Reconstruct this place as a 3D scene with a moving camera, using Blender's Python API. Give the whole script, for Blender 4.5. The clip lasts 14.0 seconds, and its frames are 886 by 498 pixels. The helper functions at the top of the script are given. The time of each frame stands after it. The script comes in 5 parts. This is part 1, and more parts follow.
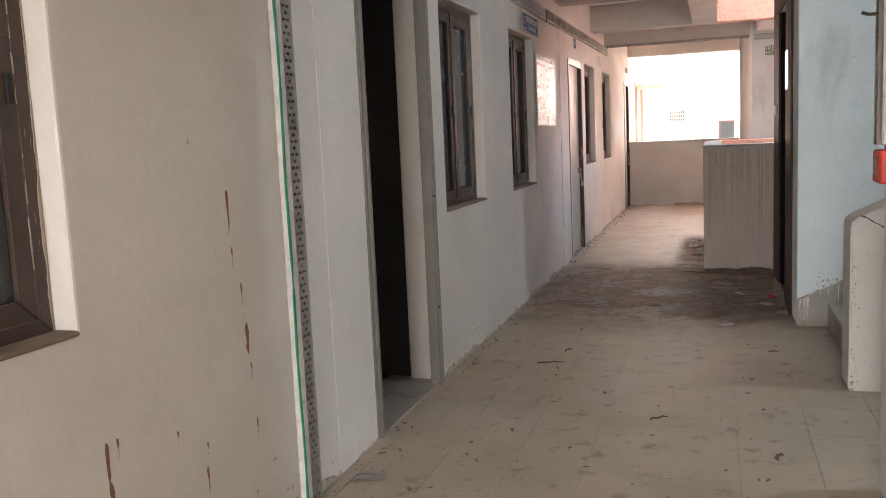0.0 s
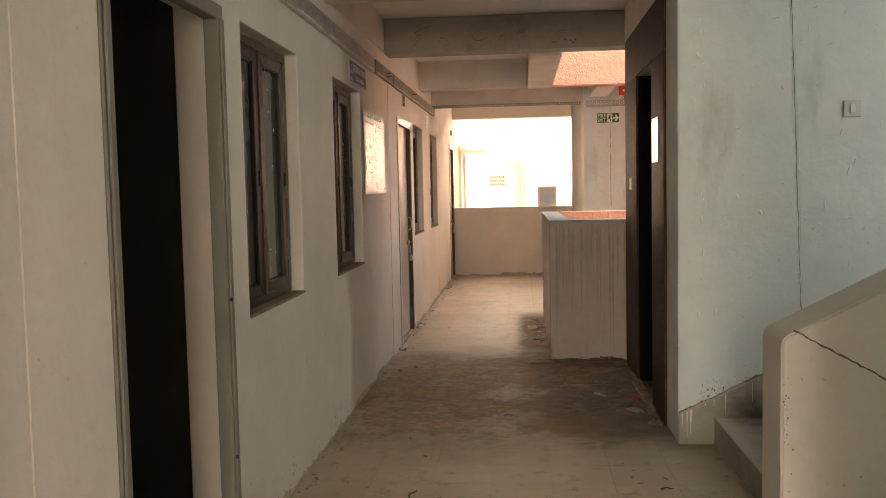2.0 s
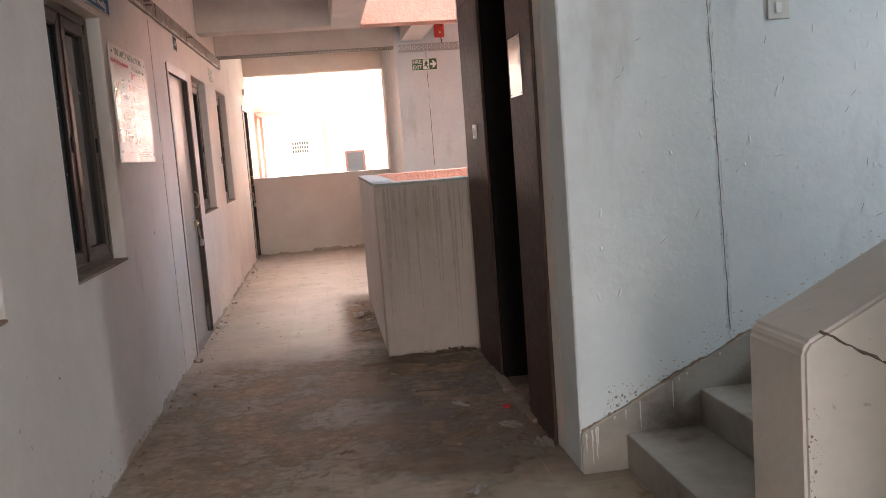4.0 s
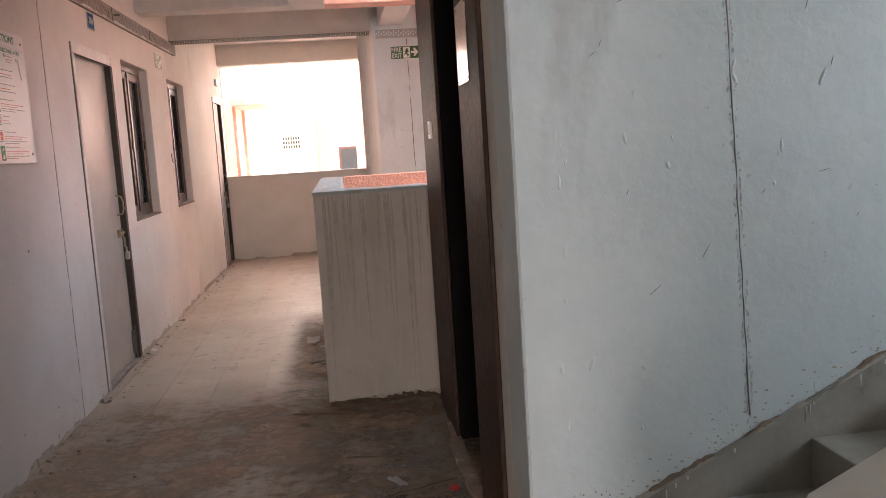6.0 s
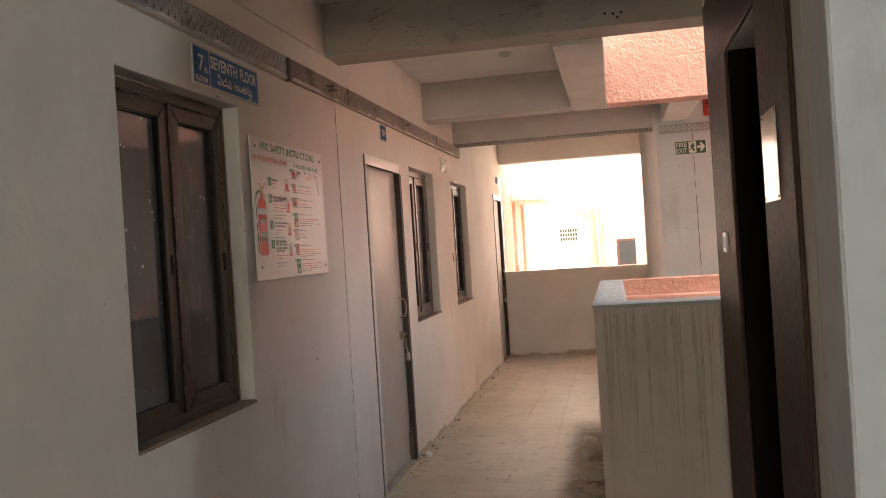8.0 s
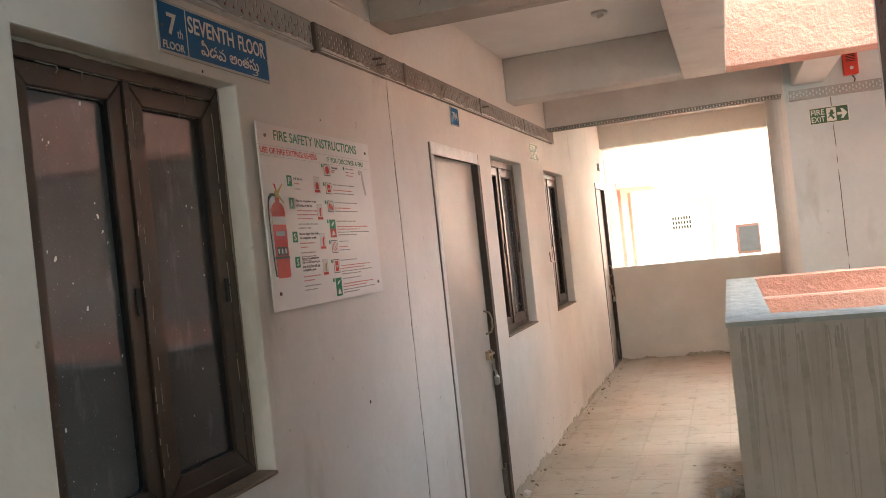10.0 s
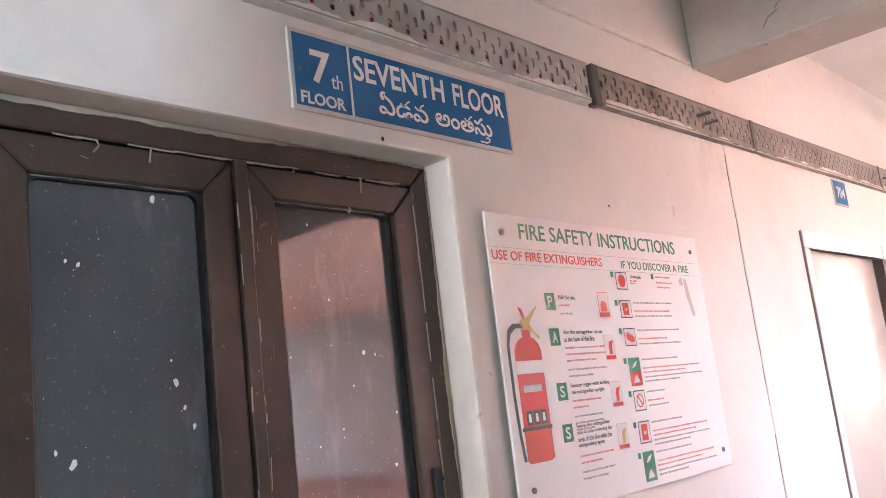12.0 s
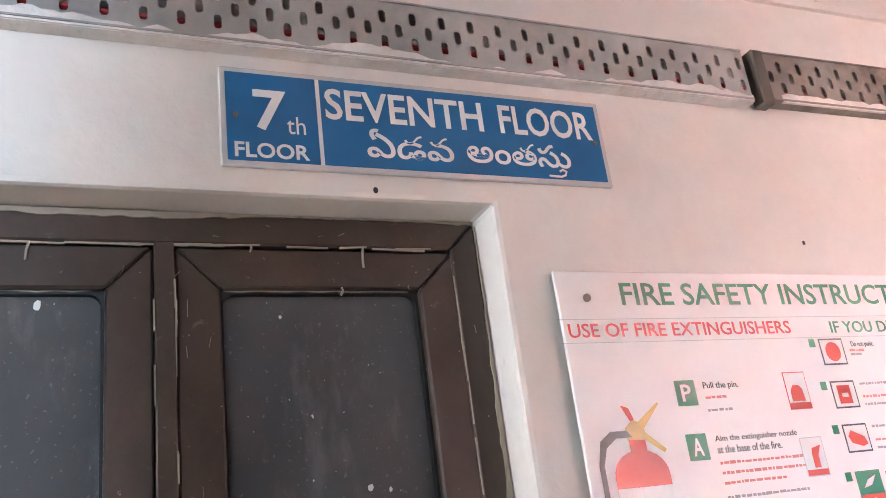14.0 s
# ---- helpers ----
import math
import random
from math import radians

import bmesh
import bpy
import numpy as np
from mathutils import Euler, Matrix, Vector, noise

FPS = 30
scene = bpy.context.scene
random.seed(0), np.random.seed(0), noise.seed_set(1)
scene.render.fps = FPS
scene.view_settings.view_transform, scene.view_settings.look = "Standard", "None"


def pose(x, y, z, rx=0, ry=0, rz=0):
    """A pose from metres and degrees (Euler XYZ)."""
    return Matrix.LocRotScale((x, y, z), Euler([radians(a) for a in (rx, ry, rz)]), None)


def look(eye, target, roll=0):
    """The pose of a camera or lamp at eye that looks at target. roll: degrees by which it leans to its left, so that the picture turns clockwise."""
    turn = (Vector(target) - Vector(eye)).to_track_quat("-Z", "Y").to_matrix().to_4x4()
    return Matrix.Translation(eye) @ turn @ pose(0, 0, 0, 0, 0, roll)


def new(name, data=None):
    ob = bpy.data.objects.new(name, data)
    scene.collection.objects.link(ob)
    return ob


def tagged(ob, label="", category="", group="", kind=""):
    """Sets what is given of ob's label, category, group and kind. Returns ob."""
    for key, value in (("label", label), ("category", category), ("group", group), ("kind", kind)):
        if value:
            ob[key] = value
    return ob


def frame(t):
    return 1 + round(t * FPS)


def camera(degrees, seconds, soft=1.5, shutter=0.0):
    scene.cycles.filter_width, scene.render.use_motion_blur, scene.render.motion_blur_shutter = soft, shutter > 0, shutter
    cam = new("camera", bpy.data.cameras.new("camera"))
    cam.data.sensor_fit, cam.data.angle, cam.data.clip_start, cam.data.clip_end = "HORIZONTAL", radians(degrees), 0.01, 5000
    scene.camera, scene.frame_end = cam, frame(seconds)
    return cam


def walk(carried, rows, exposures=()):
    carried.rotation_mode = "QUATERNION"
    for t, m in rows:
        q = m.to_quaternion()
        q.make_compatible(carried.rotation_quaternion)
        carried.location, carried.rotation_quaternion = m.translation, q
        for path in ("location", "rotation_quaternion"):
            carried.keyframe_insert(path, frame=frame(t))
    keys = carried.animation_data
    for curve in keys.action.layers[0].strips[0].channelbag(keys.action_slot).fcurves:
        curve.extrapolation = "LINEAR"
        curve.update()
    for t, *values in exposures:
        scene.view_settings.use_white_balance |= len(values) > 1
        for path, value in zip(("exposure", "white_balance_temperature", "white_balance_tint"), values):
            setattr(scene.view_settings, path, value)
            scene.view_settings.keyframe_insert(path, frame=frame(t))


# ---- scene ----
cam = camera(54.3, 14.0, soft=0.9)
PATH = [
    (0, (0.186, 0.361, 1.321), (-0.418, 2.251, 1.067), -2.6),
    (0.5, (0.077, 0.608, 1.363), (-0.401, 2.538, 1.146), -2.1),
    (1, (-0.045, 0.895, 1.372), (-0.321, 2.871, 1.229), -1.6),
    (1.5, (-0.098, 1.241, 1.365), (-0.313, 3.225, 1.226), -1.2),
    (2, (-0.158, 1.591, 1.415), (-0.339, 3.578, 1.278), -1.2),
    (2.5, (-0.265, 1.917, 1.419), (-0.446, 3.905, 1.285), -1.3),
    (3, (-0.236, 2.307, 1.382), (-0.39, 4.297, 1.245), -1.3),
    (3.5, (-0.231, 2.702, 1.358), (-0.212, 4.695, 1.2), -3.1),
    (4, (-0.242, 3.066, 1.345), (0.014, 5.036, 1.114), -4.3),
    (4.2, (-0.21, 3.159, 1.347), (0.073, 5.125, 1.107), -4.1),
    (6.5, (0.257, 4.184, 1.359), (0.417, 6.163, 1.125), -3.2),
    (7, (0.227, 4.215, 1.465), (0.178, 6.209, 1.32), -3.2),
    (7.5, (0.213, 4.226, 1.478), (-0.041, 6.21, 1.471), -3.2),
    (9.8, (0.108, 5.104, 1.504), (-0.494, 7.011, 1.501), -6.1),
    (10, (0.116, 5.237, 1.527), (-0.513, 7.136, 1.533), -6.1),
    (10.5, (0.028, 5.542, 1.532), (-0.729, 7.392, 1.579), -6.0),
    (11, (-0.085, 5.826, 1.583), (-1.033, 7.579, 1.744), -6.3),
    (11.5, (-0.107, 6.104, 1.603), (-1.291, 7.686, 1.908), -6.1),
    (12, (-0.181, 6.328, 1.621), (-1.506, 7.781, 1.982), -6.7),
    (12.5, (-0.273, 6.535, 1.647), (-1.743, 7.798, 2.14), -9.4),
    (13, (-0.281, 6.774, 1.637), (-1.904, 7.757, 2.271), -9.3),
    (13.5, (-0.265, 6.948, 1.651), (-1.965, 7.766, 2.315), -7.8),
    (14, (-0.261, 7.015, 1.633), (-1.973, 7.795, 2.314), -7.5),
]
EXPOSURES = [(0.0, 4.03, 5850, 8), (0.7, 3.82, 6650, 8), (1.5, 3.72, 7550, 6), (3.0, 3.8, 6700, 8), (3.5, 3.75, 6250, 10), (4.0, 4.0, 6000, 13), (6.5, 3.77, 6100, 13), (7.5, 3.58, 6600, 11),
             (9.8, 4.0, 6200, -4), (10.0, 4.12, 6000, -1), (10.5, 4.47, 5400, 5), (11.0, 5.0, 5300, 4), (11.5, 5.4, 5350, 8), (12.0, 5.65, 5400, 9), (13.0, 5.98, 5300, 10), (14.0, 6.1, 5250, 8)]
walk(cam, [(t, look(eye, target, roll)) for t, eye, target, roll in PATH], EXPOSURES)

# ---- light ----
world = bpy.data.worlds.new("sky")
scene.world = world
world.use_nodes = True
wn = world.node_tree.nodes
sky = wn.new("ShaderNodeTexSky")
sky.sky_type = "NISHITA"
sky.sun_disc = False
sky.sun_elevation = radians(52)
sky.sun_rotation = radians(195)
sky.dust_density = 8.0
haze = wn.new("ShaderNodeHueSaturation")
haze.inputs["Saturation"].default_value = 0.45
wn["Background"].inputs["Strength"].default_value = 0.15
world.node_tree.links.new(sky.outputs[0], haze.inputs["Color"])
world.node_tree.links.new(haze.outputs[0], wn["Background"].inputs["Color"])

sun = new("sun", bpy.data.lights.new("sun", "SUN"))
sun.data.energy = 1.9
sun.data.angle = radians(0.5)
sun.data.color = (1.0, 0.95, 0.86)
sun.matrix_world = look((0, 0, 30), (7 * math.cos(radians(52)), 29 * math.cos(radians(52)), 30 - 30 * math.sin(radians(52))))


def area(name, eye, target, w, h, power, color):
    d = bpy.data.lights.new(name, "AREA")
    d.shape = "RECTANGLE"
    d.size, d.size_y, d.energy, d.color = w, h, power, color
    ob = new(name, d)
    ob.matrix_world = look(eye, target)
    return ob


area("stair_window_light", (4.57, 4.93, 2.3), (0.0, 4.93, 1.2), 0.5, 0.9, 3.8, (0.80, 0.94, 1.0))
# Fill lamp added behind the walk's start to brighten the near corridor.
area("corridor_fill_light", (-0.2, -4.9, 1.85), (-0.2, 0, 1.2), 1.7, 1.4, 14, (1.0, 0.92, 0.86))


# ---- materials ----
def material(name, base, dark=None, scale=3.0, rough=0.85, metal=0.0, bump=0.3, grain=60.0, stain=None, stain_at=0.62,
             stain_scale=1.2, streak=1.0, bump_dist=0.004, spec=0.5, transmission=0.0, coarse=7.0, specks=None, speck_at=0.70, speck_scale=38.0):
    """Procedural surface: two scales of mottling, stains of their own shape, fine relief. streak stretches the stains upright."""
    m = bpy.data.materials.new(name)
    m.use_nodes = True
    nt = m.node_tree
    n, l = nt.nodes, nt.links
    b = n["Principled BSDF"]
    geo = n.new("ShaderNodeNewGeometry")
    info = n.new("ShaderNodeObjectInfo")

    def tex(sc, detail=5.0, rgh=0.6, stretch=1.0):
        mp = n.new("ShaderNodeMapping")
        mp.inputs["Scale"].default_value = (1, 1, stretch)
        l.new(geo.outputs["Position"], mp.inputs["Vector"])
        t = n.new("ShaderNodeTexNoise")
        t.inputs["Scale"].default_value = sc
        t.inputs["Detail"].default_value = detail
        t.inputs["Roughness"].default_value = rgh
        l.new(mp.outputs[0], t.inputs["Vector"])
        return t.outputs["Fac"]

    def ramp(fac, a, c, lo=0.0, hi=1.0):
        r = n.new("ShaderNodeMapRange")
        r.inputs["From Min"].default_value, r.inputs["From Max"].default_value = a, c
        r.inputs["To Min"].default_value, r.inputs["To Max"].default_value = lo, hi
        l.new(fac, r.inputs["Value"])
        return r.outputs[0]

    def mix(fac, a, c):
        x = n.new("ShaderNodeMix")
        x.data_type = "RGBA"
        for sock, v in ((x.inputs["Factor"], fac), (x.inputs["A"], a), (x.inputs["B"], c)):
            if isinstance(v, tuple):
                sock.default_value = (*v, 1)
            elif isinstance(v, float):
                sock.default_value = v
            else:
                l.new(v, sock)
        return x.outputs["Result"]

    dark = dark or tuple(c * 0.82 for c in base)
    col = mix(ramp(tex(scale), 0.35, 0.7), base, dark)
    col = mix(ramp(tex(grain, 3.0), 0.4, 0.75, 0.0, 0.35), col, dark)
    if stain:
        col = mix(ramp(tex(stain_scale, 6.0, 0.65, 1.0 / streak), stain_at, stain_at + 0.14, 0.0, 0.85), col, stain)
    if specks:
        col = mix(ramp(tex(speck_scale, 2.0, 0.5), speck_at, speck_at + 0.05, 0.0, 0.7), col, specks)
    hs = n.new("ShaderNodeHueSaturation")
    l.new(ramp(info.outputs["Random"], 0, 1, 0.97, 1.025), hs.inputs["Value"])
    l.new(col, hs.inputs["Color"])
    l.new(hs.outputs[0], b.inputs["Base Color"])
    l.new(ramp(tex(scale * 4), 0.3, 0.7, rough * 0.88, min(rough * 1.1, 1.0)), b.inputs["Roughness"])
    b.inputs["Metallic"].default_value = metal
    b.inputs["Specular IOR Level"].default_value = spec
    b.inputs["Transmission Weight"].default_value = transmission
    if bump:
        add = n.new("ShaderNodeMath")
        add.operation = "ADD"
        l.new(tex(coarse, 4.0), add.inputs[0])
        l.new(ramp(tex(grain * 1.4, 4.0), 0, 1, 0, 0.35), add.inputs[1])
        bp = n.new("ShaderNodeBump")
        bp.inputs["Strength"].default_value = bump
        bp.inputs["Distance"].default_value = bump_dist
        l.new(add.outputs[0], bp.inputs["Height"])
        l.new(bp.outputs[0], b.inputs["Normal"])
    return m


PLASTER = material("plaster", (0.755, 0.705, 0.65), (0.635, 0.585, 0.53), 1.3, 0.8, bump=0.34, grain=30, stain=(0.50, 0.44, 0.37), stain_at=0.62, stain_scale=1.9, streak=2.5, bump_dist=0.011, coarse=2.6, specks=(0.44, 0.38, 0.32), speck_at=0.735, speck_scale=26.0)
PLASTER_B = material("plaster_stair", (0.71, 0.745, 0.74), (0.60, 0.635, 0.635), 1.9, 0.72, bump=0.3, grain=26, stain=(0.49, 0.50, 0.485), stain_at=0.57, stain_scale=2.8, streak=3.5, bump_dist=0.012, coarse=5.5, specks=(0.45, 0.43, 0.39), speck_at=0.72, speck_scale=24.0)
CEILING = material("ceiling_paint", (0.82, 0.785, 0.745), (0.74, 0.70, 0.66), 1.8, 0.85, bump=0.3, grain=40, stain=(0.5, 0.46, 0.42), stain_at=0.66)
BEAM = material("beam_plaster", (0.67, 0.615, 0.56), (0.55, 0.50, 0.455), 2.4, 0.88, bump=0.5, grain=50, stain=(0.33, 0.29, 0.25), stain_at=0.62, stain_scale=2.0)
GRIMY_DIM = material("grimy_dim_plaster", (0.47, 0.42, 0.365), (0.36, 0.32, 0.275), 2.4, 0.9, bump=0.6, grain=50, stain=(0.22, 0.19, 0.16), stain_at=0.58, stain_scale=3.0, specks=(0.12, 0.1, 0.085), speck_at=0.7)
STREAKED = material("streaked_plaster", (0.58, 0.50, 0.43), (0.47, 0.40, 0.34), 3.0, 0.88, bump=0.6, grain=55, stain=(0.42, 0.355, 0.28), stain_at=0.53, stain_scale=9.0, streak=14.0, specks=(0.25, 0.21, 0.17), speck_at=0.72)
COPING = material("bare_cement", (0.46, 0.46, 0.43), (0.33, 0.33, 0.3), 9.0, 0.92, bump=1.0, grain=70, stain=(0.22, 0.22, 0.2), stain_at=0.6, stain_scale=14.0)
CORAL = material("coral_paint", (0.70, 0.40, 0.31), (0.62, 0.33, 0.25), 3.0, 0.8, bump=1.0, grain=40, bump_dist=0.02, coarse=22.0)
FACADE = material("dirty_cream_paint", (0.64, 0.60, 0.53), (0.55, 0.51, 0.45), 0.7, 0.85, bump=0.3, grain=20, stain=(0.3, 0.27, 0.21), stain_at=0.62, stain_scale=1.2, streak=4.0)
CREAM = material("cream_paint", (0.66, 0.62, 0.53), (0.58, 0.53, 0.44), 0.8, 0.85, bump=0.2, grain=20)
GREY_CEMENT = material("grey_cement", (0.37, 0.335, 0.29), (0.27, 0.235, 0.195), 3.5, 0.75, bump=0.5, grain=60, stain=(0.15, 0.125, 0.095), stain_at=0.57, stain_scale=3.5, specks=(0.45, 0.42, 0.38), speck_at=0.74)
FLOOR = material("floor_stone", (0.46, 0.39, 0.302), (0.37, 0.30, 0.216), 1.1, 0.52, bump=0.6, grain=48, stain=(0.205, 0.15, 0.095), stain_at=0.565, stain_scale=8.0, bump_dist=0.004, coarse=16.0, specks=(0.13, 0.1, 0.07))
JOINT = material("floor_joint", (0.35, 0.29, 0.225), None, 5.0, 0.9)
WOOD = material("dark_wood", (0.078, 0.042, 0.028), (0.045, 0.025, 0.017), 9.0, 0.58, bump=0.5, grain=90, stain=(0.12, 0.08, 0.06), stain_at=0.66, stain_scale=12.0, streak=12.0, spec=0.2)
# Near-black puts the shade of unlit hollows into colour: lift opening, vent slots.
BLACKISH = material("hollow_darkness", (0.012, 0.009, 0.008), None, 4.0, 0.8, spec=0.08)
ALU = material("brown_aluminium", (0.090, 0.063, 0.047), (0.052, 0.037, 0.028), 5.0, 0.34, metal=0.12, bump=0.15, grain=120, stain=(0.19, 0.15, 0.12), stain_at=0.64, stain_scale=24.0, streak=0.5, spec=0.35, specks=(0.36, 0.31, 0.27), speck_at=0.725, speck_scale=130.0)
STEEL_FRAME = material("grey_green_steel", (0.23, 0.208, 0.17), (0.17, 0.154, 0.126), 4.0, 0.55, bump=0.2, grain=80, stain=(0.36, 0.33, 0.29), stain_at=0.7, stain_scale=14.0)
DOOR_PAINT = material("door_paint", (0.41, 0.375, 0.325), (0.36, 0.325, 0.28), 2.0, 0.42, bump=0.04, grain=30, stain=(0.3, 0.26, 0.22), stain_at=0.68, stain_scale=3.0, bump_dist=0.003)
TAPE = material("silver_tape", (0.80, 0.78, 0.76), (0.62, 0.60, 0.58), 14.0, 0.32, metal=0.2, bump=0.8, grain=60)
GALV = material("galvanised_steel", (0.42, 0.41, 0.39), (0.33, 0.32, 0.30), 6.0, 0.45, metal=0.6, bump=0.2, grain=90)
WHITE_DAUB = material("white_daub", (0.72, 0.68, 0.64), (0.55, 0.51, 0.47), 18.0, 0.85, bump=0.6, grain=70, stain=(0.36, 0.33, 0.3), stain_at=0.6, stain_scale=24.0)
# Near-black base: the darkness inside the rooms put into their colour.
ROOM_DARK = material("room_darkness", (0.03, 0.027, 0.024), None, 2.0, 0.9)
GLASS = material("dusty_glass", (0.118, 0.115, 0.113), (0.088, 0.086, 0.086), 3.0, 0.045, bump=0.0, transmission=0.12, stain=(0.21, 0.205, 0.20), stain_at=0.56, stain_scale=6.5, streak=3.0, specks=(0.21, 0.20, 0.195), speck_at=0.66, speck_scale=160.0)
RED = material("red_enamel", (0.62, 0.045, 0.02), (0.5, 0.03, 0.015), 8.0, 0.4, bump=0.05)


# ---- building blocks ----
def finish(bm, mat, smooth=False):
    bm.normal_update()
    me = bpy.data.meshes.new("mesh")
    bm.to_mesh(me)
    bm.free()
    me.materials.append(mat)
    if smooth:
        for p in me.polygons:
            p.use_smooth = True
    return me


def part(name, bm, mat, parent=None, label="", smooth=False, at=None):
    ob = new(name, finish(bm, mat, smooth) if isinstance(bm, bmesh.types.BMesh) else bm)
    if parent:
        ob.parent = parent
    if at is not None:
        ob.matrix_basis = at
    if label:
        ob["label"] = label
    return ob


def structure(name, bm, mat, label, category="wall"):
    return tagged(part(name, bm, mat), label, category, kind="structure")


def empty(name, m=None):
    ob = new(name)
    ob.empty_display_size = 0.05
    if m is not None:
        ob.matrix_basis = m
    return ob


def add_box(bm, x0, x1, y0, y1, z0, z1, bevel=0.0, seg=1):
    g = bmesh.ops.create_cube(bm, size=1.0, matrix=Matrix.Translation(((x0 + x1) / 2, (y0 + y1) / 2, (z0 + z1) / 2)) @ Matrix.Diagonal((abs(x1 - x0), abs(y1 - y0), abs(z1 - z0), 1)))
    if bevel:
        edges = list({e for v in g["verts"] for e in v.link_edges})
        bmesh.ops.bevel(bm, geom=edges, offset=bevel, segments=seg, affect="EDGES", profile=0.6)
    return bm


def box(x0, x1, y0, y1, z0, z1, bevel=0.0, seg=1):
    return add_box(bmesh.new(), x0, x1, y0, y1, z0, z1, bevel, seg)


def add_tube(bm, points, r, sides=8, closed_ends=True):
    """A round bar along a line of points."""
    rings = []
    pts = [Vector(p) for p in points]
    for i, p in enumerate(pts):
        d = (pts[min(i + 1, len(pts) - 1)] - pts[max(i - 1, 0)]).normalized()
        q = d.to_track_quat("Z", "Y")
        rad = r[i] if isinstance(r, (list, tuple)) else r
        rings.append([bm.verts.new(p + q @ Vector((rad * math.cos(a), rad * math.sin(a), 0))) for a in (2 * math.pi * k / sides for k in range(sides))])
    for a, b in zip(rings, rings[1:]):
        for k in range(sides):
            bm.faces.new((a[k], a[(k + 1) % sides], b[(k + 1) % sides], b[k]))
    if closed_ends:
        bm.faces.new(rings[0][::-1])
        bm.faces.new(rings[-1])
    return bm


def tube(points, r, sides=8):
    return add_tube(bmesh.new(), points, r, sides)


def wall_slab(axis, a0, a1, u0, u1, z0, z1, holes, bevel=0.008):
    """A solid wall: a0..a1 its thickness along axis, u0..u1 its run, with holes (u0, u1, z0, z1) cut right through."""
    us = sorted({u0, u1, *(h[0] for h in holes), *(h[1] for h in holes)})
    zs = sorted({z0, z1, *(h[2] for h in holes), *(h[3] for h in holes)})
    us, zs = [u for u in us if u0 <= u <= u1], [z for z in zs if z0 <= z <= z1]
    nu, nz = len(us) - 1, len(zs) - 1

    def solid(i, j):
        if not (0 <= i < nu and 0 <= j < nz):
            return False
        u, z = (us[i] + us[i + 1]) / 2, (zs[j] + zs[j + 1]) / 2
        return not any(h[0] < u < h[1] and h[2] < z < h[3] for h in holes)

    bm = bmesh.new()
    cache = {}

    def v(a, u, z):
        k = (a, u, z)
        if k not in cache:
            cache[k] = bm.verts.new((a, u, z) if axis == "x" else (u, a, z))
        return cache[k]

    for i in range(nu):
        for j in range(nz):
            if not solid(i, j):
                continue
            p, q, r, s = us[i], us[i + 1], zs[j], zs[j + 1]
            bm.faces.new((v(a0, p, r), v(a0, q, r), v(a0, q, s), v(a0, p, s)))
            bm.faces.new((v(a1, p, r), v(a1, p, s), v(a1, q, s), v(a1, q, r)))
            for di, dj, c in ((-1, 0, ((p, r), (p, s))), (1, 0, ((q, r), (q, s))), (0, -1, ((p, r), (q, r))), (0, 1, ((p, s), (q, s)))):
                if not solid(i + di, j + dj):
                    (ua, za), (ub, zb) = c
                    bm.faces.new((v(a0, ua, za), v(a1, ua, za), v(a1, ub, zb), v(a0, ub, zb)))
    bmesh.ops.recalc_face_normals(bm, faces=bm.faces)
    if bevel:
        edges = [e for e in bm.edges if len(e.link_faces) == 2 and e.calc_face_angle(0) > 0.5]
        bmesh.ops.bevel(bm, geom=edges, offset=bevel, segments=2, affect="EDGES", profile=0.6)
    return bm


# ---- structure ----
XL = -1.258          # face of the room wall along the corridor
XR = 0.682           # face of the lift wall
TOP = 2.82           # ceiling
LOW = 2.515          # underside of the beams
WIN = {1: (1.11, 2.01, 0.90, 2.10), 2: (4.99, 5.87, 0.912, 2.10), 3: (6.685, 7.555, 0.912, 2.10), 4: (10.52, 11.38, 0.948, 2.10), 5: (12.18, 13.03, 0.948, 2.10)}
DOORS = {1: (3.81, 4.77, 0.0, 2.115), 2: (9.33, 10.21, 0.0, 2.08), 3: (15.02, 15.72, 0.0, 2.115)}

structure("floor", box(-1.6, 4.8, -5.2, 15.98, -0.15, -0.006), JOINT, "dusty grey cement bed under the corridor's floor slabs", "floor")
structure("wall_west", wall_slab("x", XL - 0.187, XL, -5.0, 15.99, 0.0, 3.3, [*WIN.values(), *((a, b, -1.0, d) for a, b, c, d in DOORS.values())]), PLASTER, "off-white plastered corridor wall with doors and windows, stained near the floor")
structure("ceiling", box(-1.6, 4.8, -5.2, 8.9, TOP, TOP + 0.15), CEILING, "off-white painted concrete ceiling slab over the corridor", "ceiling")
structure("ceiling_north", box(-1.6, 0.2, 8.9, 15.98, TOP, TOP + 0.151), CEILING, "off-white painted concrete ceiling slab beside the light well", "ceiling")
structure("ceiling_branch", box(0.2, 6.0, 11.2, 12.75, TOP, TOP + 0.152), CEILING, "off-white painted ceiling slab over the side corridor", "ceiling")
structure("ceiling_end", box(0.2, 0.95, 12.75, 15.98, TOP, TOP + 0.15), CEILING, "off-white painted ceiling slab at the corridor end", "ceiling")
structure("beam_cross", box(XL, 4.6, 8.71, 8.94, LOW + 0.02, TOP, 0.006), GRIMY_DIM, "grimy plastered concrete cross beam with cobwebs and cracks", "beam")
structure("beam_stair", box(XL, XR, 6.342, 6.565, 2.49, TOP, 0.006), BEAM, "off-white plastered concrete cross beam beside the stairwell", "beam")
structure("beam_second", box(XL, -0.07, 11.13, 11.36, LOW, TOP, 0.006), BEAM, "off-white plastered concrete cross beam in the corridor", "beam")
